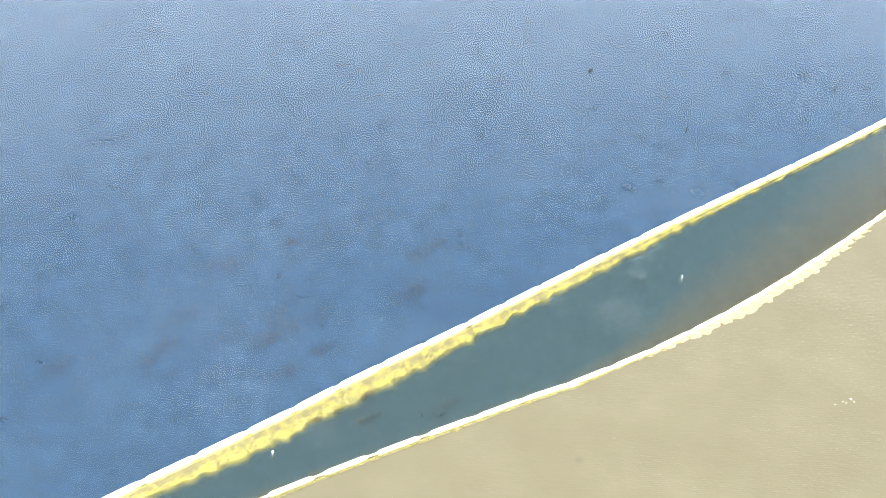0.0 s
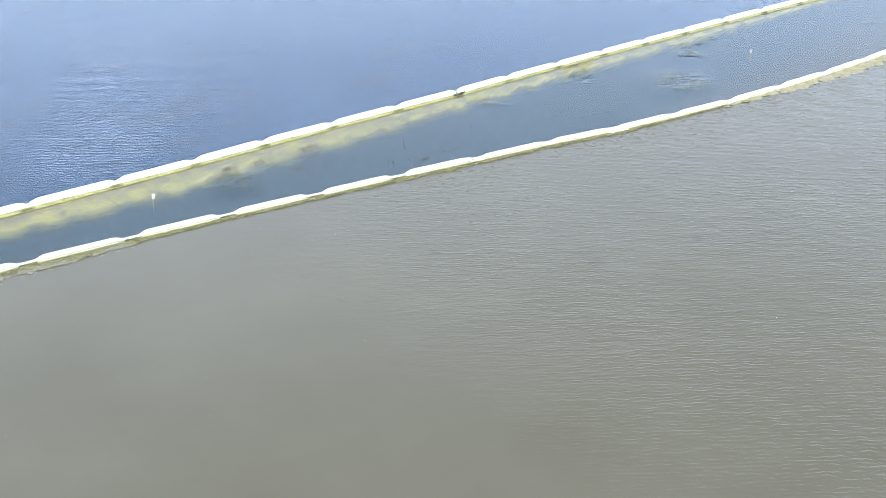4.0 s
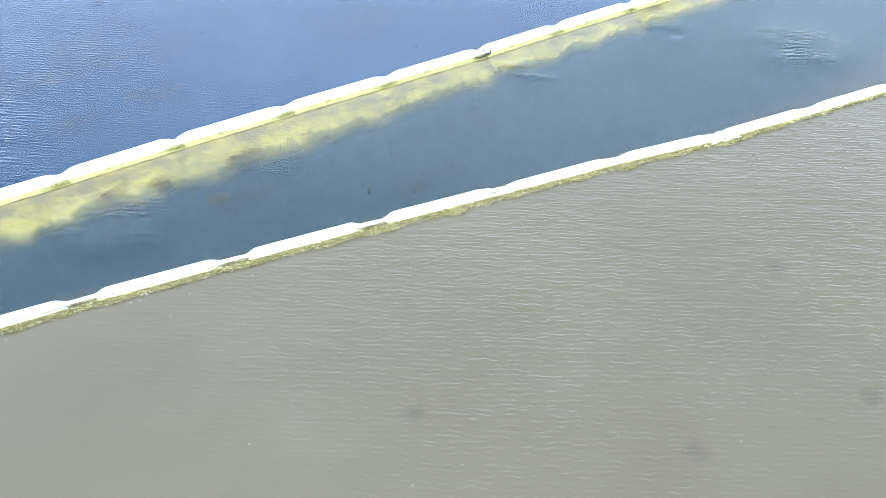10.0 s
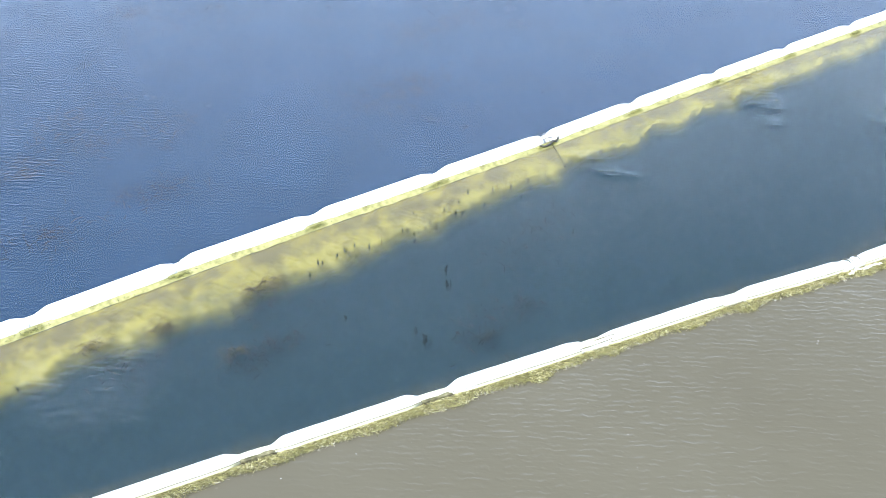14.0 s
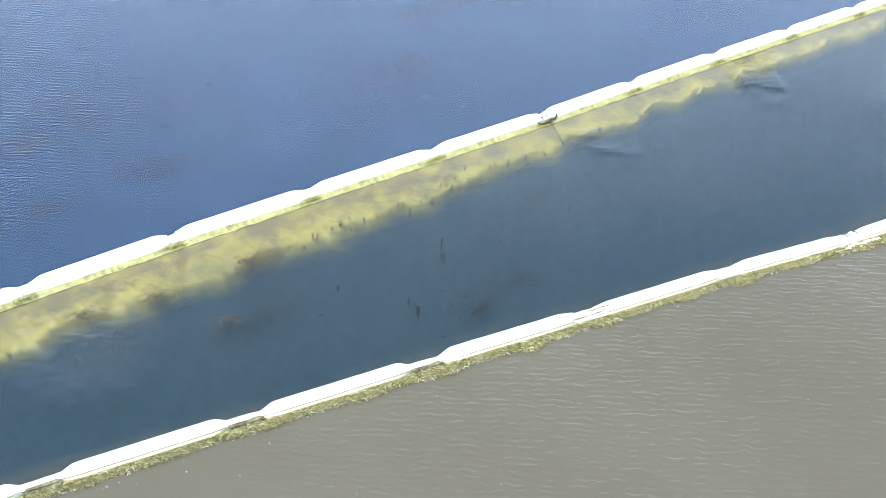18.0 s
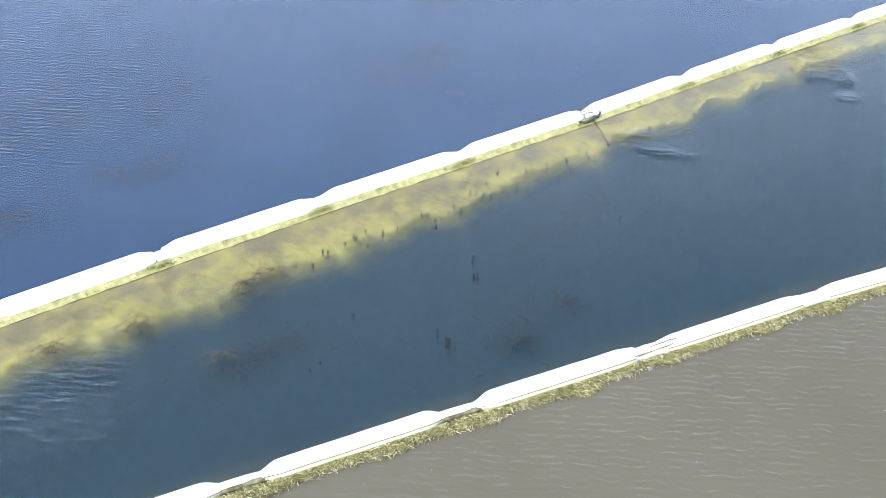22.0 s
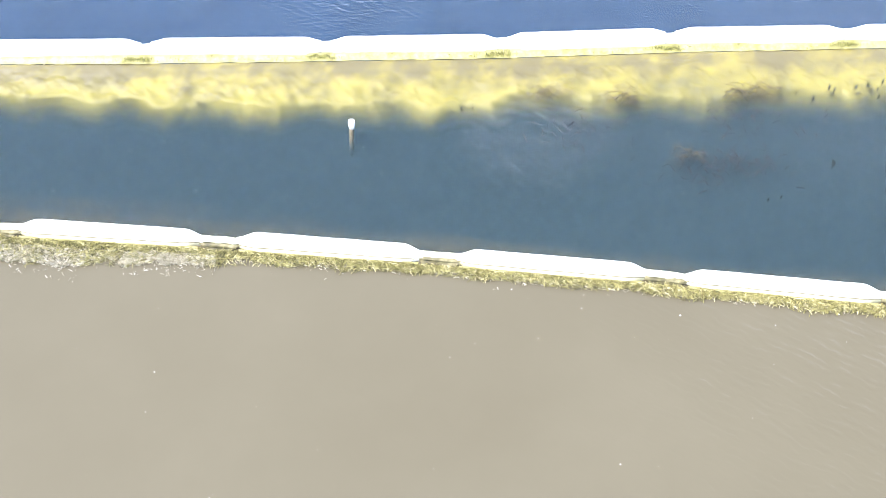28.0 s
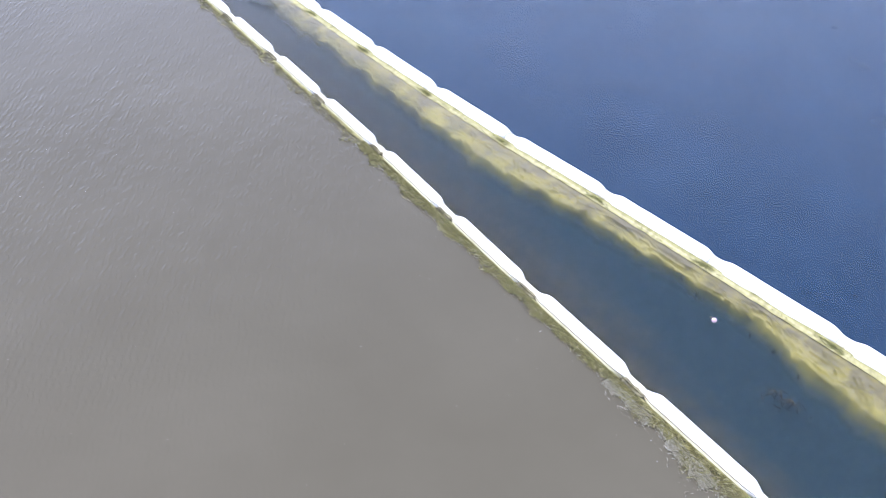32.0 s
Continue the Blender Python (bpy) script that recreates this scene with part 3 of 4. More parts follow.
def hem_mesh(r, line, half, mat):
    """The welded hem of vinyl that slopes from a float's side to the waterline; line: (y, z) across it."""
    verts, n = [], len(line)
    xs = [half * (-1 + i / 16) for i in range(33)]
    for x in xs:
        for j, (y, z) in enumerate(line):
            f = j / (n - 1)
            verts.append((x, y + f * 0.016 * noise.noise(Vector((x * 2.3, r, 1))), z + 0.008 * f * noise.noise(Vector((x * 3, r, 5 + j)))))
    faces = [(i * n + j, i * n + j + 1, i * n + j + n + 1, i * n + j + n) for i in range(32) for j in range(n - 1)]
    return raw("hem", verts, faces, mat, True)


def side_mesh(r, end, slims, high, mat):
    """The lower strip of vinyl welded along the side of a float, from an angle above the waterline down."""
    verts, faces = [], []
    xs = [(end - 0.04) * (-1 + i / 14) for i in range(29)]
    for x in xs:
        k = taper(x, end, slims)
        for j in range(6):
            a = radians(high + (200 - high) * j / 5)
            q = r * (k * 1.045 + 0.006) + 0.004 * noise.noise(Vector((x * 4, j * 0.8, r)))
            verts.append((x, q * math.cos(a), q * math.sin(a) + 0.12 * r * k))
    faces = [(i * 6 + j, i * 6 + j + 1, i * 6 + j + 7, i * 6 + j + 6) for i in range(28) for j in range(5)]
    return raw("side_strip", verts, faces, mat, True)


def seam_mesh(r, end, slims, high):
    """The stitched seam on the side of a float."""
    bm = bmesh.new()
    xs = [(end - 0.05) * (-1 + i / 12) for i in range(25)]
    a = radians(high)
    pts = [(x, (r * taper(x, end, slims) * 1.05 + 0.006) * math.cos(a), (r * taper(x, end, slims) * 1.05 + 0.006) * math.sin(a) + 0.12 * r * taper(x, end, slims) + 0.003 * math.sin(x * 7)) for x in xs]
    tube(bm, pts, [0.0055] * 25, 5)
    return mesh_of("seam", bm, M_SEAM)


def web_mesh(r, seed):
    """The slack skirt cloth below a sleeve, with lengthwise folds."""
    verts, faces = [], []
    for i in range(11):
        x = -0.3 + 0.06 * i
        for j in range(7):
            t = j / 6 * math.sqrt(1 - (x / 0.32) ** 2)
            fold = 0.024 * math.sin(t * 13 + seed) + 0.016 * noise.noise(Vector((x * 6, t * 4, seed)))
            verts.append((x, -r * (0.36 + 0.72 * t) + fold, r * 0.4 * (1 - t) - 0.004))
    faces = [(i * 7 + j, i * 7 + j + 1, i * 7 + j + 8, i * 7 + j + 7) for i in range(10) for j in range(6)]
    return raw("joint_web", verts, faces, M_WEB, True)


def boom(name, label, necks, joints, r, where, rows, group, end, fullness, hem, strip):
    """fullness(x): how full the boom stays at the neck near x; hem: the sloping hem; strip: angle of a cream side strip, or None."""
    bases, made = [], {}

    def once(key, build, *values):
        if key not in made:
            made[key] = build(*values)
        return made[key]

    hem = hem_mesh(r, *hem)
    webs = [web_mesh(r, s * 1.7) for s in range(4)]
    cuts = [0, *joints, len(necks) - 1]
    rng = random.Random(int(r * 1000))
    for c0, c1 in zip(cuts, cuts[1:]):
        base = new(name)
        bases.append(base)
        tagged(base, label, "boom", group)
        for k in range(c0, c1):
            (xa, ya), (xb, yb) = necks[k], necks[k + 1]
            turn, long = math.degrees(math.atan2(yb - ya, xb - xa)), math.hypot(xb - xa, yb - ya)
            slims = (fullness(xa), fullness(xb))
            seed = rng.randrange(4)
            at = pose((xa + xb) / 2, (ya + yb) / 2, 0, 0, 0, turn) @ Matrix.Diagonal((long / PITCH, 1, 1, 1))
            ob = part("float", once(("float", seed, slims), float_mesh, r, seed + 10 * r, end, slims), None, base)
            ob.matrix_basis = pose((xa + xb) / 2, (ya + yb) / 2, rng.uniform(-0.012, 0.012), rng.uniform(-12, 12), 0, turn + rng.uniform(-0.5, 0.5)) @ Matrix.Diagonal((long / PITCH, 1, 1, 1))
            if strip:
                ob = part("side_strip", once(("strip", slims), side_mesh, r, end, slims, strip, M_HEM), None, base, "cream strip of vinyl along the lower side")
                ob.matrix_basis = at
                ob = part("seam", once(("seam", slims), seam_mesh, r, end, slims, strip), None, base, "dark stitched seam along the float")
                ob.matrix_basis = at
            ob = part("hem", hem, None, base, "yellowed hem at the waterline")
            ob.matrix_basis = at
            if k > c0:
                prev = necks[k - 1]
                ob = part("joint_sleeve", once(("sleeve", seed, slims[0]), sleeve_mesh, r, seed + 3 * r, end, slims[0]), None, base, "creased flat sleeve between two floats")
                ob.matrix_basis = pose(xa, ya, 0, rng.uniform(-15, 15), 0, math.degrees(math.atan2(yb - prev[1], xb - prev[0])))
                if slims[0] < 0.7 and strip:
                    ob = part("joint_web", webs[rng.randrange(4)], None, base, "slack cloth folded below the sleeve, olive from painted-in shade")
                    ob.matrix_basis = pose(xa, ya, 0, 0, 0, turn)
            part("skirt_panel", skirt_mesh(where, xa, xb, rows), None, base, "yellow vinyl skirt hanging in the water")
    return bases


boom("turbidity_curtain", "white vinyl float boom with a yellow skirt drifting under water", A_NECKS, A_JOINTS, 0.21, skirt_a, 2.0, "far row of curtain sections", 1.5, lambda x: 0.72,
     ([(-0.196, 0.085), (-0.222, 0.045), (-0.262, 0.02), (-0.3, 0.01), (-0.335, 0.003)], 1.6, M_BAND), None)
near_row = boom("turbidity_curtain", "white vinyl float boom edged with drifted weed in muddy water", B_NECKS, B_JOINTS, 0.165, skirt_b, 2.0, "near row of curtain sections", 1.36, lambda x: 0.82 if x > -5 else 0.46,
                ([(-0.165, 0.05), (-0.19, 0.02), (-0.22, 0.005)], 1.3, M_BAND), 152)


# slack skirt cloth ballooning up through the silt on the muddy side of the far stretch
def bulge_mesh(seed, half, reach):
    """A pillow of slack cloth, lobed at its outer edge; y runs out from the boom."""
    verts, faces, rings, sides = [(0, -reach * 0.35, 0.05)], [], 4, 18
    for i in range(1, rings + 1):
        f = i / rings
        for k in range(sides):
            a = 2 * math.pi * k / sides
            w = 1 + 0.22 * noise.noise(Vector((math.cos(a) * 1.6 + seed * 5, math.sin(a) * 1.6, seed)))
            fold = 0.02 * math.sin(a * 5 + seed) * f * (1 - f) * 4
            verts.append((half * f * w * math.cos(a), -reach * 0.35 + reach * 0.65 * f * w * math.sin(a), 0.05 * (1 - f * f) - 0.012 * f + fold))
    for k in range(sides):
        faces.append((0, 1 + k, 1 + (k + 1) % sides))
        for i in range(rings - 1):
            p = 1 + i * sides
            faces.append((p + k, p + sides + k, p + sides + (k + 1) % sides, p + (k + 1) % sides))
    return raw("skirt_bulge", verts, faces, M_CREAM, True)


bulge_rng = random.Random(17)
bx = 7.4
while bx < 29.5:
    size = float(np.interp(bx, [7, 10, 14, 20, 25, 30], [0.14, 0.42, 0.75, 0.95, 0.65, 0.3])) * bulge_rng.uniform(0.7, 1.15)
    ob = part("skirt_bulge", bulge_mesh(bulge_rng.uniform(0, 9), 0.35 + 0.42 * size, size), None, near_row[-1], "cream slack skirt cloth ballooned at the surface")
    ob.matrix_basis = pose(bx, line_b(bx) - 0.12, 0.0, 0, 0, bulge_rng.uniform(-8, 8))
    for k in range(2):
        bm = bmesh.new()
        x0, y0 = bx + 0.25 + bulge_rng.uniform(-0.1, 0.35), line_b(bx) - 0.3 - 0.45 * size * bulge_rng.random()
        tube(bm, [(x0 + 0.09 * i, y0 + bulge_rng.uniform(-0.06, 0.06) - 0.03 * i, 0.02) for i in range(5)], [0.012, 0.03, 0.036, 0.028, 0.01], 7, 0.5)
        part("skirt_fold", bm, M_FOLD, near_row[-1], "brown slack fold of skirt afloat")
    bx += bulge_rng.uniform(0.75, 1.15)

# creased, torn vinyl on one float of the near boom
for k, (x0, y0, x1, y1) in enumerate(((-4.75, -0.12, -4.2, -0.1), (-4.3, -0.06, -3.85, -0.02), (-4.25, -0.11, -3.7, -0.085), (-3.95, -0.03, -3.6, -0.055))):
    bm = bmesh.new()
    tube(bm, [(x0 + (x1 - x0) * t, line_b(x0 + (x1 - x0) * t) + y0 + (y1 - y0) * t + 0.01 * math.sin(5 * t + k), 0.172 - 5.0 * (y0 + (y1 - y0) * t) ** 2) for t in (0, 0.25, 0.5, 0.75, 1)], [0.004, 0.009, 0.011, 0.008, 0.003], 6)
    part("crease", bm, M_SEAM, near_row[0], "dark crease in the worn vinyl")


# ---- couplings between sections ----
def coupling_plates(x, y, turn):
    """Galvanised slide plates with pins, a wet rope lashing and a short anchor line."""
    base = new("section_coupling")
    tagged(base, "galvanised slide plates lashed with dark wet rope between floats", "coupling")
    base.matrix_world = pose(x, y, 0, 0, 0, turn)
    for near, far in ((-0.3, -0.035), (0.035, 0.3)):
        bm = bmesh.new()
        steps = [near + (far - near) * i / 4 for i in range(5)]
        tube(bm, [(v, 0, 0.02) for v in steps], [0.145, 0.15, 0.142, 0.147, 0.14], 14, 0.8)
        part("end_sleeve", bm, M_FLOAT, base, "white vinyl float end")
    for side in (-0.07, 0.07):
        bm = bmesh.new()
        box(bm, (side, 0.0, 0.05), (0.014, 0.26, 0.16), 0, 0.004)
        box(bm, (side * 1.5, 0.0, 0.14), (0.03, 0.3, 0.012), 0, 0.003)
        part("plate", bm, M_METAL, base, smooth=False)
    for k in range(4):
        bm = bmesh.new()
        yy = -0.14 + 0.093 * k
        tube(bm, [(-0.15, yy, 0.15), (-0.07, yy + 0.01, 0.165), (0.07, yy - 0.01, 0.165), (0.16, yy - 0.02, 0.15)], [0.008] * 4, 6)
        part("pin", bm, M_ROPE, base, "dark pin")
    bm = bmesh.new()
    pts = [(-0.3, -0.2, 0.07), (-0.2, -0.27, 0.05), (-0.05, -0.29, 0.07), (0.1, -0.24, 0.1), (0.2, -0.25, 0.06), (0.3, -0.2, 0.1), (0.34, -0.12, 0.16)]
    tube(bm, pts, [0.022, 0.028, 0.03, 0.026, 0.03, 0.024, 0.016], 7)
    part("lashing", bm, M_ROPE, base, "dark wet rope lashing")
    bm = bmesh.new()
    tube(bm, [(0.05, -0.28, 0.03), (-0.01, -0.5, -0.02), (-0.1, -0.75, -0.05), (-0.22, -1.05, -0.09)], [0.012, 0.011, 0.011, 0.012], 6)
    anchor = part("anchor_line", bm, M_ROPE, base, "dark anchor line running down into the water")
    bm = bmesh.new()
    bmesh.ops.create_icosphere(bm, subdivisions=1, radius=0.04, matrix=pose(-0.23, -1.08, -0.1))
    part("weight", bm, M_ROPE, anchor)


def coupling_straps(x, y, turn):
    """White straps with ring toggles round the ends of two floats, and bunched vinyl at the water."""
    base = new("section_coupling")
    tagged(base, "white straps with ring toggles joining two floats in bunched vinyl", "coupling")
    base.matrix_world = pose(x, y, 0, 0, 0, turn)
    for near, far in ((-0.32, -0.008), (0.008, 0.32)):
        bm = bmesh.new()
        steps = [near + (far - near) * i / 4 for i in range(5)]
        tube(bm, [(v, 0, 0.02) for v in steps], [0.136, 0.142, 0.138, 0.143, 0.137], 14, 0.97)
        part("end_sleeve", bm, M_FLOAT, base, "white vinyl float end")
    for side in (-0.14, 0.14):
        bm = bmesh.new()
        pts = [(side, 0.145 * math.cos(a), 0.02 + 0.145 * math.sin(a)) for a in np.linspace(0.0, math.pi, 9)]
        tube(bm, pts, [0.016] * 9, 6)
        strap = part("strap", bm, M_STRAP, base)
        bm = bmesh.new()
        ring = [(side + 0.032 * math.cos(a), 0.05 + 0.032 * math.sin(a), 0.185) for a in np.linspace(0, 2 * math.pi, 11)]
        tube(bm, ring, [0.009] * 11, 6)
        part("ring", bm, M_ROPE, strap, "dark toggle ring")
        bm = bmesh.new()
        tube(bm, [(side + 0.02, 0.06, 0.175), (side + 0.035, -0.02, 0.182), (side + 0.05, -0.08, 0.155)], [0.009, 0.012, 0.008], 6)
        part("toggle", bm, M_ROPE, strap, "dark toggle pin")
    bm = bmesh.new()
    tube(bm, [(0.0, 0.08, 0.14), (0.0, 0.0, 0.165), (0.01, -0.08, 0.14)], [0.007] * 3, 5)
    part("seam", bm, M_ROPE, base, "dark slit between the float ends")
    for k in range(9):
        bm = bmesh.new()
        r = random.Random(k + 70)
        cx, cy = -0.3 + 0.1 * k, -0.19 - 0.06 * r.random()
        pts = [(cx + 0.05 * i + r.uniform(-0.02, 0.02), cy - 0.02 * i * r.random(), 0.02 + 0.05 * r.random()) for i in range(4)]
        tube(bm, pts, [0.02, 0.035, 0.03, 0.015], 6, 0.6)
        part("fold", bm, M_SLEEVE, base, "crumpled vinyl fold at the waterline")


for j in A_JOINTS:
    coupling_plates(*A_NECKS[j], 1.0)
for j in B_JOINTS:
    coupling_straps(*B_NECKS[j], -7.0)


# ---- markers in the channel ----
def gauge_pipe(x, y, lean, mat, tint):
    base = new("gauge_pipe")
    tagged(base, tint + " open-topped plastic pipe on a weathered pole standing in water", "pipe")
    base.matrix_world = pose(x, y, 0, lean, 3)
    bm = bmesh.new()
    tube(bm, [(0, 0, -1.7), (0, 0, -0.8), (0.0, 0.0, 0.07)], [0.042, 0.042, 0.036], 14)
    pole = part("pole", bm, M_POLE, base, "shade-grey-brown pole")
    bm = bmesh.new()
    prof = [(0.036, 0.03), (0.04, 0.04), (0.047, 0.06), (0.05, 0.09), (0.05, 0.19), (0.043, 0.19), (0.042, 0.08), (0.0, 0.08)]
    rings = []
    for r, z in prof[:-1]:
        rings.append([bm.verts.new((r * math.cos(2 * math.pi * k / 18), r * math.sin(2 * math.pi * k / 18), z)) for k in range(18)])
    for r0, r1 in zip(rings, rings[1:]):
        for k in range(18):
            bm.faces.new((r0[k], r0[(k + 1) % 18], r1[(k + 1) % 18], r1[k]))
    bm.faces.new(rings[-1])
    part("cup", bm, mat, pole, tint + " plastic pipe end, open at the top")
    return base


gauge_pipe(-15.32, -2.42, 4, M_PIPE, "white")
# This pipe's shaded side is put into its colour: grey instead of white.
gauge_pipe(14.85, -4.65, -3, M_METAL, "shade-grey")

def snag(x, y, turn):
    base = new("driftwood_snag")
    tagged(base, "dark wet driftwood stump breaking the open lake surface", "driftwood")
    base.matrix_world = pose(x, y, 0, 0, 0, turn)
    bm = bmesh.new()
    tube(bm, [(-0.3, 0, -0.05), (-0.12, 0.02, 0.05), (0.08, 0, 0.09), (0.3, -0.03, 0.02)], [0.05, 0.09, 0.1, 0.05], 9)
    part("log", bm, M_STEM, base)
    bm = bmesh.new()
    tube(bm, [(-0.18, 0.01, 0.05), (-0.22, 0.0, 0.2), (-0.3, 0.02, 0.34)], [0.06, 0.045, 0.02], 7)
    part("limb", bm, M_STEM, base)


def stake(x, y, tall, lean):
    bm = bmesh.new()
    tube(bm, [(0, 0, -1.5), (0, 0, 0.0), (0.01, 0.0, tall * 0.6), (0.0, 0.01, tall)], [0.05, 0.048, 0.042, 0.03], 8)
    ob = new("stake", mesh_of("stake", bm, M_STEM))
    ob.matrix_world = pose(x, y, 0, lean, lean * 0.6)
    tagged(ob, "thin dark wooden stake standing in open water", "stake")


snag(27.6, 19.55, 20)
stake(43.3, 5.6, 0.55, 9)
stake(28.2, 8.3, 0.4, 6)

bm = bmesh.new()
bmesh.ops.create_uvsphere(bm, u_segments=18, v_segments=12, radius=0.052, matrix=pose(0, 0, 0.025))
buoy = new("buoy")
buoy.location = (-24.15, -1.65, 0)
tagged(buoy, "small pale pink plastic float adrift on calm water", "buoy")
part("ball", bm, M_BALL, buoy)
bm = bmesh.new()
tube(bm, [(-0.06, 0.01, 0.03), (-0.1, 0.015, 0.03), (-0.13, 0.01, 0.01)], [0.016, 0.012, 0.006], 8)
part("stem", bm, M_POLE, buoy)

bm = bmesh.new()
tube(bm, [(-20.78, -0.2, 0.12), (-20.78, -0.32, 0.02), (-20.76, -0.5, -0.06), (-20.73, -0.75, -0.12), (-20.72, -0.95, -0.2)], [0.014, 0.014, 0.016, 0.018, 0.014], 7)
tagged(new("tether_line", mesh_of("tether_line", bm, M_LINE)), "pale yellow tether line hanging from the boom into the water", "rope")


# ---- drifted weed along the booms ----
def blades(name, places, mat, label, long=(0.025, 0.1), wide=(0.0008, 0.002), lift=0.02):
    rng = random.Random(len(places))
    verts, faces = [], []
    for x, y, z in places:
        a, ln, w = rng.uniform(0, 2 * math.pi), rng.uniform(*long), rng.uniform(*wide)
        dx, dy = math.cos(a), math.sin(a)
        bend, up = rng.uniform(-0.4, 0.4), rng.uniform(0, lift)
        i = len(verts)
        for t, h in ((-0.5, 0.0), (0.0, up), (0.5, rng.uniform(0, lift))):
            cx, cy = x + ln * t * dx - bend * ln * t * t * dy, y + ln * t * dy + bend * ln * t * t * dx
            verts += [(cx - w * dy, cy + w * dx, z + h), (cx + w * dy, cy - w * dx, z + h + 0.006)]
        faces += [(i, i + 1, i + 3, i + 2), (i + 2, i + 3, i + 5, i + 4)]
    return tagged(new(name, raw(name, verts, faces, mat)), label, "weed", kind="stuff")


def mat_width(x):
    return float(np.interp(x, [-62, -45, -32, -27, -24.5, -22.6, -21.6, -20.4, -19.2, -18.3, -17.6, -15, -11, -7, -3, 2, 5, 12, 30],
                           [0.2, 0.26, 0.3, 0.24, 0.24, 0.32, 0.46, 0.42, 0.45, 0.34, 0.26, 0.19, 0.17, 0.22, 0.18, 0.2, 0.12, 0.08, 0.06]))


rng = random.Random(5)
green, straw = [], []
while len(green) < 52000:
    x = rng.uniform(-62, 8) if rng.random() < 0.25 else rng.uniform(-34, 4)
    w = mat_width(x)
    n1 = noise.noise(Vector((x * 1.7, 3.0, 0.0)))
    t = rng.random() ** 1.4
    if t > 0.75 + 0.6 * n1 and rng.random() < 0.8:
        continue
    green.append((x, line_b(x) - 0.19 - w * 0.85 * t * (1 + 0.4 * n1) * (1 + 0.5 * math.cos(2 * math.pi * (x + 0.9) / PITCH) ** 4), rng.uniform(0.001, 0.02)))
while len(straw) < 24000:
    x = rng.uniform(-24.2, -17.2) if rng.random() < 0.8 else rng.uniform(-45, 3)
    w = mat_width(x)
    n1 = noise.noise(Vector((x * 1.3, 8.0, 0.0)))
    t = rng.uniform(0.25, 0.95 if -24.2 < x < -17.2 else 0.8) if rng.random() < 0.985 else rng.uniform(0.8, 1.6)
    if n1 < -0.15 and rng.random() < 0.8:
        continue
    straw.append((x, line_b(x) - 0.2 - w * t * (1 + 0.3 * n1) * (1 + 0.35 * noise.noise(Vector((x * 4.5, 2.0, 3.0)))) - abs(rng.gauss(0, 0.025)), rng.uniform(0.001, 0.016)))
blades("drift_weed", green, M_WEED, "yellow-green weed drifted against the boom on muddy water", (0.04, 0.15), (0.0014, 0.0036), 0.035)
blades("drift_straw", straw, M_FOAM, "pale bleached straw and scum at the edge of the weed", (0.02, 0.065), (0.0012, 0.0028), 0.03)

tufts = []
for k, (x, y) in enumerate(A_NECKS):
    for i in range(120 if -46 < x < 30 else 30):
        d = rng.gauss(-0.12, 0.17)
        tufts.append((x + d, y - 0.2 - abs(rng.gauss(0, 0.05)) - 0.05 * rng.random(), rng.uniform(0.012, 0.05)))
for i in range(1500):
    x = rng.uniform(-40, 10)
    if noise.noise(Vector((x * 0.8, 1.0, 1.0))) > 0.05:
        tufts.append((x, line_a(x) - 0.22 - 0.1 * rng.random(), rng.uniform(0.0, 0.02)))
blades("boom_algae", tufts, M_ALGAE, "yellow-green algae clinging to the boom at the waterline", (0.02, 0.09), (0.002, 0.006), 0.04)


# ---- floating bits ----
def bits(name, count, box_of, label, seed, size=(0.004, 0.01)):
    r = random.Random(seed)
    verts, faces = [], []
    while len(faces) < count:
        x, y = box_of(r)
        a, ln, w = r.uniform(0, 6.28), r.uniform(*size) * r.choice((1, 1, 1.6)), r.uniform(0.4, 0.9)
        i = len(verts)
        for c, q in ((1, 0), (0.2, w), (-1, 0.1), (-0.3, -w)):
            verts.append((x + ln * (c * math.cos(a) - q * math.sin(a)), y + ln * (c * math.sin(a) + q * math.cos(a)), 0.004 + 0.004 * r.random()))
        faces.append((i, i + 1, i + 2, i + 3))
    return tagged(new(name, raw(name, verts, faces, M_SPECK)), label, "debris", kind="stuff")


def in_channel(r):
    x = r.uniform(-40, 14)
    return x, line_b(x) + 0.25 + (line_a(x) - line_b(x) - 0.6) * r.random()


def in_mud(r):
    x = r.uniform(-40, 22)
    return x, line_b(x) - 0.4 - 14 * r.random() ** 1.6


bits("channel_debris", 380, in_channel, "tiny pale leaf bits floating on the clear water", 3)
bits("mud_debris", 600, in_mud, "tiny pale bits floating on the muddy water", 4, (0.004, 0.009))
bits("drift_debris", 14, lambda r: (-2.37 + r.gauss(0, 0.22), -2.19 + r.gauss(0, 0.12)), "white scraps caught together on calm water", 6, (0.008, 0.018))
bits("drift_debris", 8, lambda r: (15.15 + r.gauss(0, 0.35), -18.5 + r.gauss(0, 0.25)), "pale scraps floating together on muddy water", 7, (0.03, 0.06))


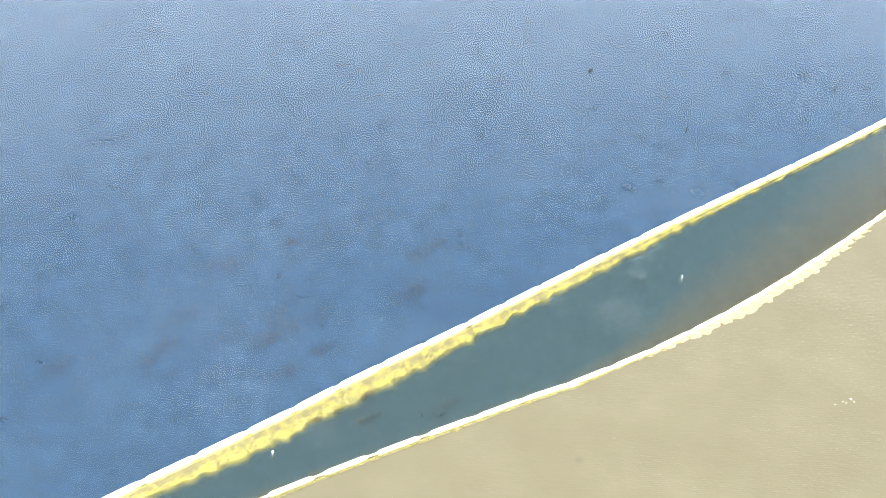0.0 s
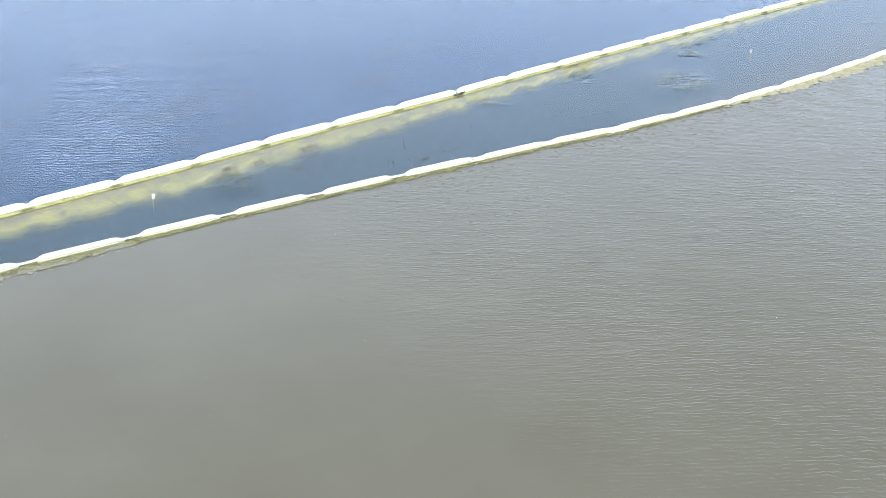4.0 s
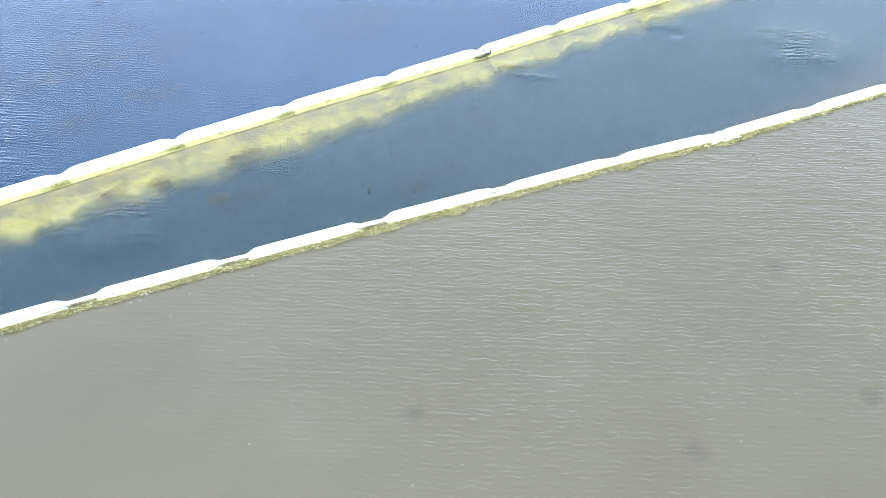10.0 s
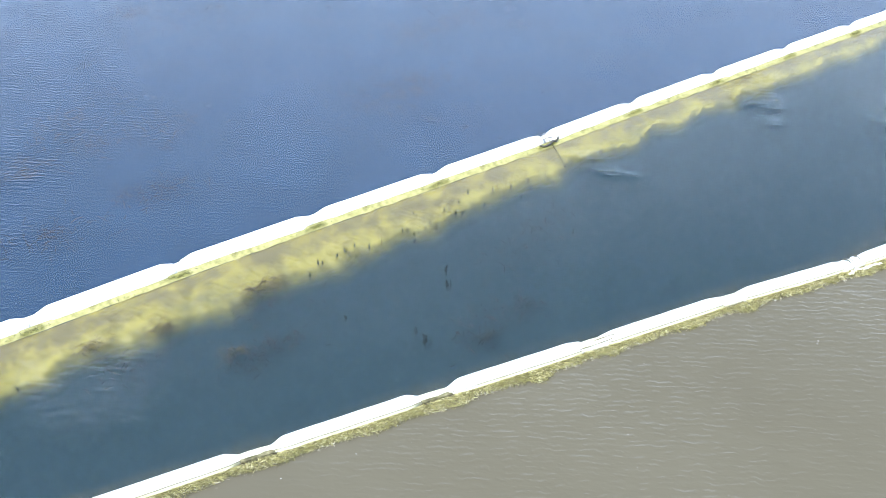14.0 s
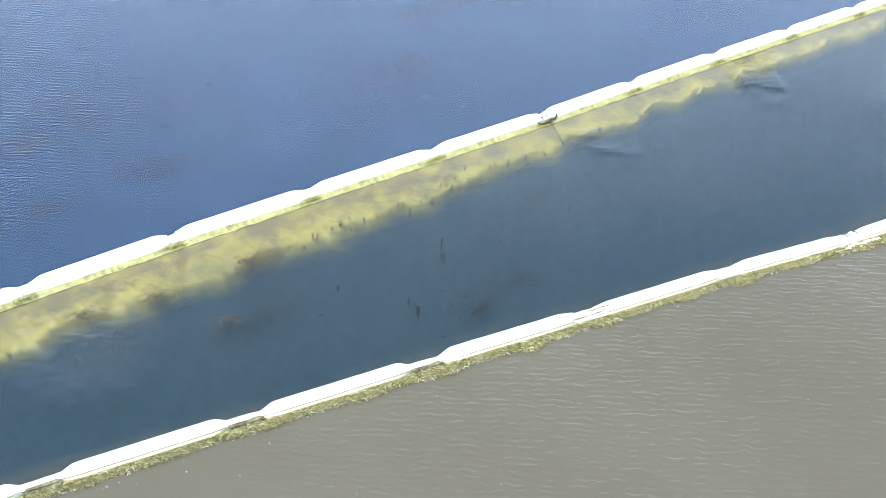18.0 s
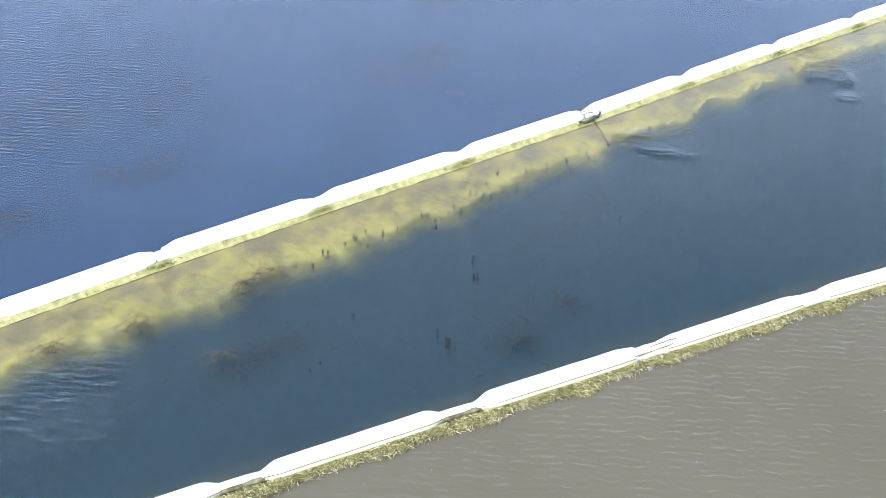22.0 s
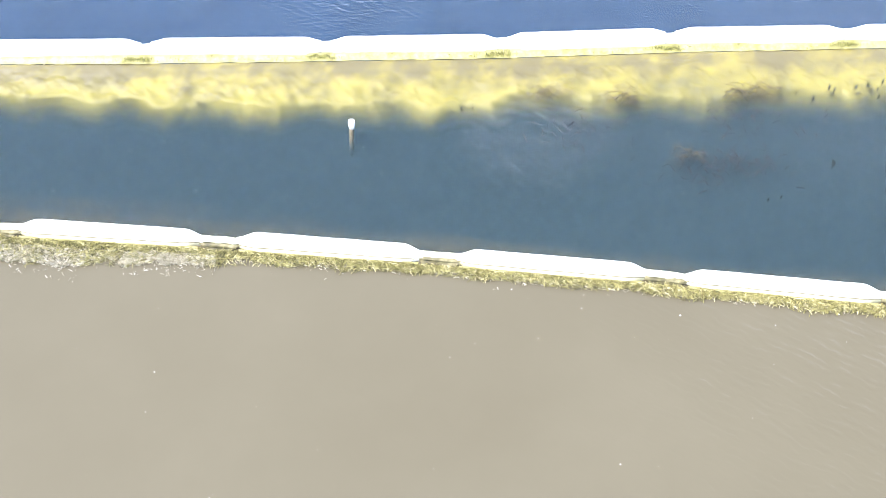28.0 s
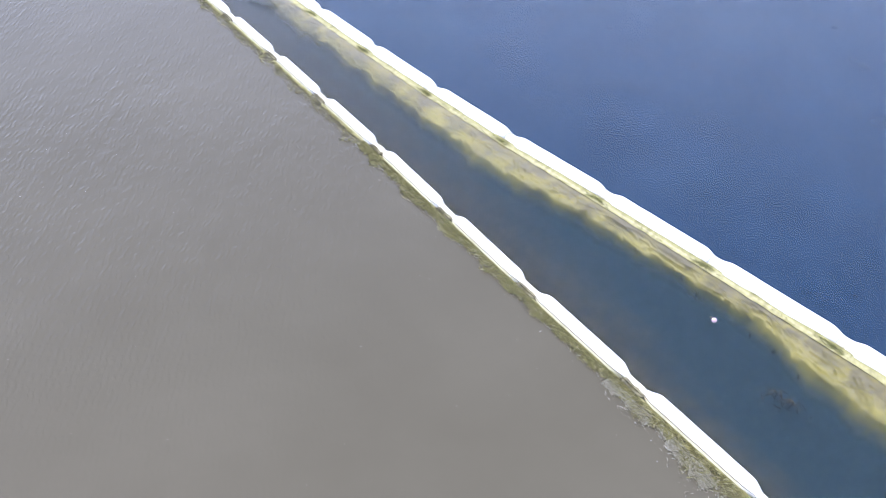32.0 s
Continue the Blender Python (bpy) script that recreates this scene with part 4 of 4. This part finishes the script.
# ---- water plants ----
def plant(seed, tall, leaves):
    r = random.Random(seed)
    base = new("water_plant")
    tagged(base, "dark leafy water plant standing just below the surface", "plant", "water plants in the channel")
    bm, lm = bmesh.new(), bmesh.new()
    for shoot in range(1 + seed % 3):
        ox, oy = r.uniform(-0.12, 0.12) * (shoot > 0), r.uniform(-0.08, 0.08) * (shoot > 0)
        h = tall * r.uniform(0.7, 1.0)
        lx, ly = r.uniform(-0.08, 0.08), r.uniform(-0.08, 0.08)
        pts = [Vector((ox + lx * t * t, oy + ly * t * t, -0.75 + (0.75 - 0.45 + h) * t)) for t in (0, 0.3, 0.6, 0.85, 1.0)]
        tube(bm, pts, [0.012, 0.011, 0.009, 0.007, 0.004], 5)
        for i in range(leaves + 8):
            t = 0.4 + 0.62 * i / (leaves + 8)
            p = pts[0].lerp(pts[-1], t) if t < 0.6 else pts[2].lerp(pts[-1], (t - 0.6) / 0.4)
            a, ln = i * 2.4 + r.uniform(-0.4, 0.4), r.uniform(0.075, 0.125) * (1.35 - 0.75 * t)
            d, q = Vector((math.cos(a), math.sin(a), 0.55)).normalized(), Vector((-math.sin(a), math.cos(a), 0))
            v = [lm.verts.new(p), lm.verts.new(p + d * ln * 0.5 + q * ln * 0.2), lm.verts.new(p + d * ln), lm.verts.new(p + d * ln * 0.5 - q * ln * 0.2)]
            lm.faces.new(v)
    part("stem", bm, M_STEM, base)
    part("foliage", lm, M_LEAF, base, smooth=False)
    return base


KINDS = [plant(s, t, n) for s, t, n in ((1, 0.36, 20), (2, 0.4, 24), (3, 0.34, 18), (4, 0.42, 26))]
rng = random.Random(21)
spots = [(-4.98, -3.12), (-5.26, -3.58), (-6.65, -4.46), (-6.66, -4.75), (-8.65, -4.18), (-8.85, -4.22), (-4.4, -5.1), (-3.6, -3.3), (-2.6, -3.0),
         (-1.9, -3.6), (-7.6, -3.4), (-3.0, -4.4), (-11.6, -2.5), (-13.3, -1.9), (-13.5, -1.95)]
for k in range(34):
    spots.append((-5.1 + rng.gauss(0, 1.7), -1.6 + rng.gauss(0, 0.22)))
for k in range(18):
    spots.append((-1.2 + rng.gauss(0, 1.3), -1.5 + rng.gauss(0, 0.25)))
for x, y in ((-26.77, -1.06), (-26.9, -1.0), (-25.8, -1.0), (-25.5, -1.05), (-25.0, -1.13), (-24.8, -1.2), (-23.84, -1.28), (-23.5, -1.3), (-22.9, -1.35), (-22.2, -1.5)):
    spots.append((x, y - 0.1))
for k, (x, y) in enumerate(spots):
    m = pose(x, y + 0.05, rng.uniform(0.0, 0.035), 0, 0, rng.uniform(0, 360)) @ Matrix.Scale(rng.uniform(0.34, 0.64), 4)
    if k < 4:
        KINDS[k].matrix_world = m
    else:
        copy_thing(KINDS[rng.randrange(4)], m)


def branch_clump(x, y, seed, spread, count, label, mat, arch=0.16):
    """Sunken twigs that arch up to the surface."""
    r = random.Random(seed)
    base = new("sunken_branch")
    tagged(base, label, "branch")
    base.location = (x, y, 0)
    for k in range(count):
        bm = bmesh.new()
        a, ln = r.uniform(-0.6, 0.6) + (math.pi if r.random() < 0.4 else 0), spread * r.uniform(0.5, 1.0)
        ox, oy, z0 = r.uniform(-0.3, 0.3) * spread, r.uniform(-0.2, 0.2) * spread, r.uniform(-0.2, -0.1)
        pts = [(ox + ln * t * math.cos(a) + 0.05 * r.uniform(-1, 1), oy + ln * t * math.sin(a) + 0.05 * r.uniform(-1, 1), z0 + arch * math.sin(math.pi * min(1, t * 1.2)) ) for t in (0, 0.2, 0.4, 0.6, 0.8, 1.0)]
        tube(bm, pts, [0.005, 0.0046, 0.0042, 0.0035, 0.0027, 0.0018], 5)
        for j in (1, 2, 2, 3, 3, 4, 4):
            b, s = a + r.choice((-0.9, -0.5, 0.5, 0.9)), ln * r.uniform(0.15, 0.4)
            p = Vector(pts[j])
            tube(bm, [p, p + Vector((math.cos(b), math.sin(b), 0.15)) * s * 0.5, p + Vector((math.cos(b * 1.1), math.sin(b * 1.1), 0.2)) * s], [0.003, 0.0025, 0.0015], 4)
        part("limb", bm, mat, base)


branch_clump(-12.0, -1.5, 31, 0.55, 20, "brown twigs arching up through the skirt's shallow edge", M_TWIG)
branch_clump(-10.75, -1.7, 32, 0.45, 16, "brown twiggy branch sunken beside the yellow skirt", M_TWIG)
branch_clump(-8.5, -1.55, 33, 0.6, 24, "bushy brown branch sunken beside the yellow skirt", M_TWIG)
branch_clump(-9.9, -3.15, 34, 0.35, 14, "reddish brown branch tangle just under calm water", M_TWIG)
branch_clump(-5.9, -5.4, 35, 0.45, 12, "thin dark twigs sunken near the weedy boom", M_STEM)
branch_clump(-22.0, -2.3, 36, 0.3, 9, "reddish brown sunken branch tuft in the channel", M_TWIG)


def frond_bed(name, x, y, spread, count, seed, z0, z1, label, mat, long=(0.06, 0.22), wide=(0.003, 0.007)):
    r = random.Random(seed)
    pl = [(x + r.gauss(0, spread), y + r.gauss(0, spread * 0.6), r.uniform(z0, z1)) for k in range(count)]
    blades(name, pl, mat, label, long, wide, 0.06)


for k, (x, y, sp) in enumerate(((-9.6, -3.3, 0.35), (-9.0, -3.2, 0.3), (-8.9, -2.2, 0.4), (-5.6, -5.1, 0.5), (-4.6, -4.9, 0.35), (-3.2, -3.3, 0.6), (-2.0, -2.8, 0.5), (-22.0, -2.3, 0.2), (-11.5, -2.3, 0.35))):
    frond_bed("weed_bed", x, y, sp * 1.2, 80 if sp > 0.25 else 40, 60 + k, -0.26, -0.07, "reddish brown weed growing under the clear water", M_REDWEED)
for k, (x, y) in enumerate(((-5.2, 13.7), (-10.2, 14.1), (-14.6, 11.0), (0.0, 12.9), (1.5, 7.7), (-0.5, 4.8), (-9.5, 6.6), (-7.6, 6.4), (-16.5, 9.2), (-23.0, 11.3), (-18.1, 8.6), (-3.9, 12.3), (-11.2, 6.1), (3.3, 7.9), (-1.6, 4.5), (-13.0, 8.0), (-8.6, 3.4), (-11.5, 3.0), (-9.2, 8.0))):
    frond_bed("weed_bed", x, y, 0.55 + 0.1 * (k % 4), 110, 80 + k, -0.42, -0.2, "brown weed patch under the open lake water", M_REDWEED, (0.12, 0.4), (0.006, 0.014))
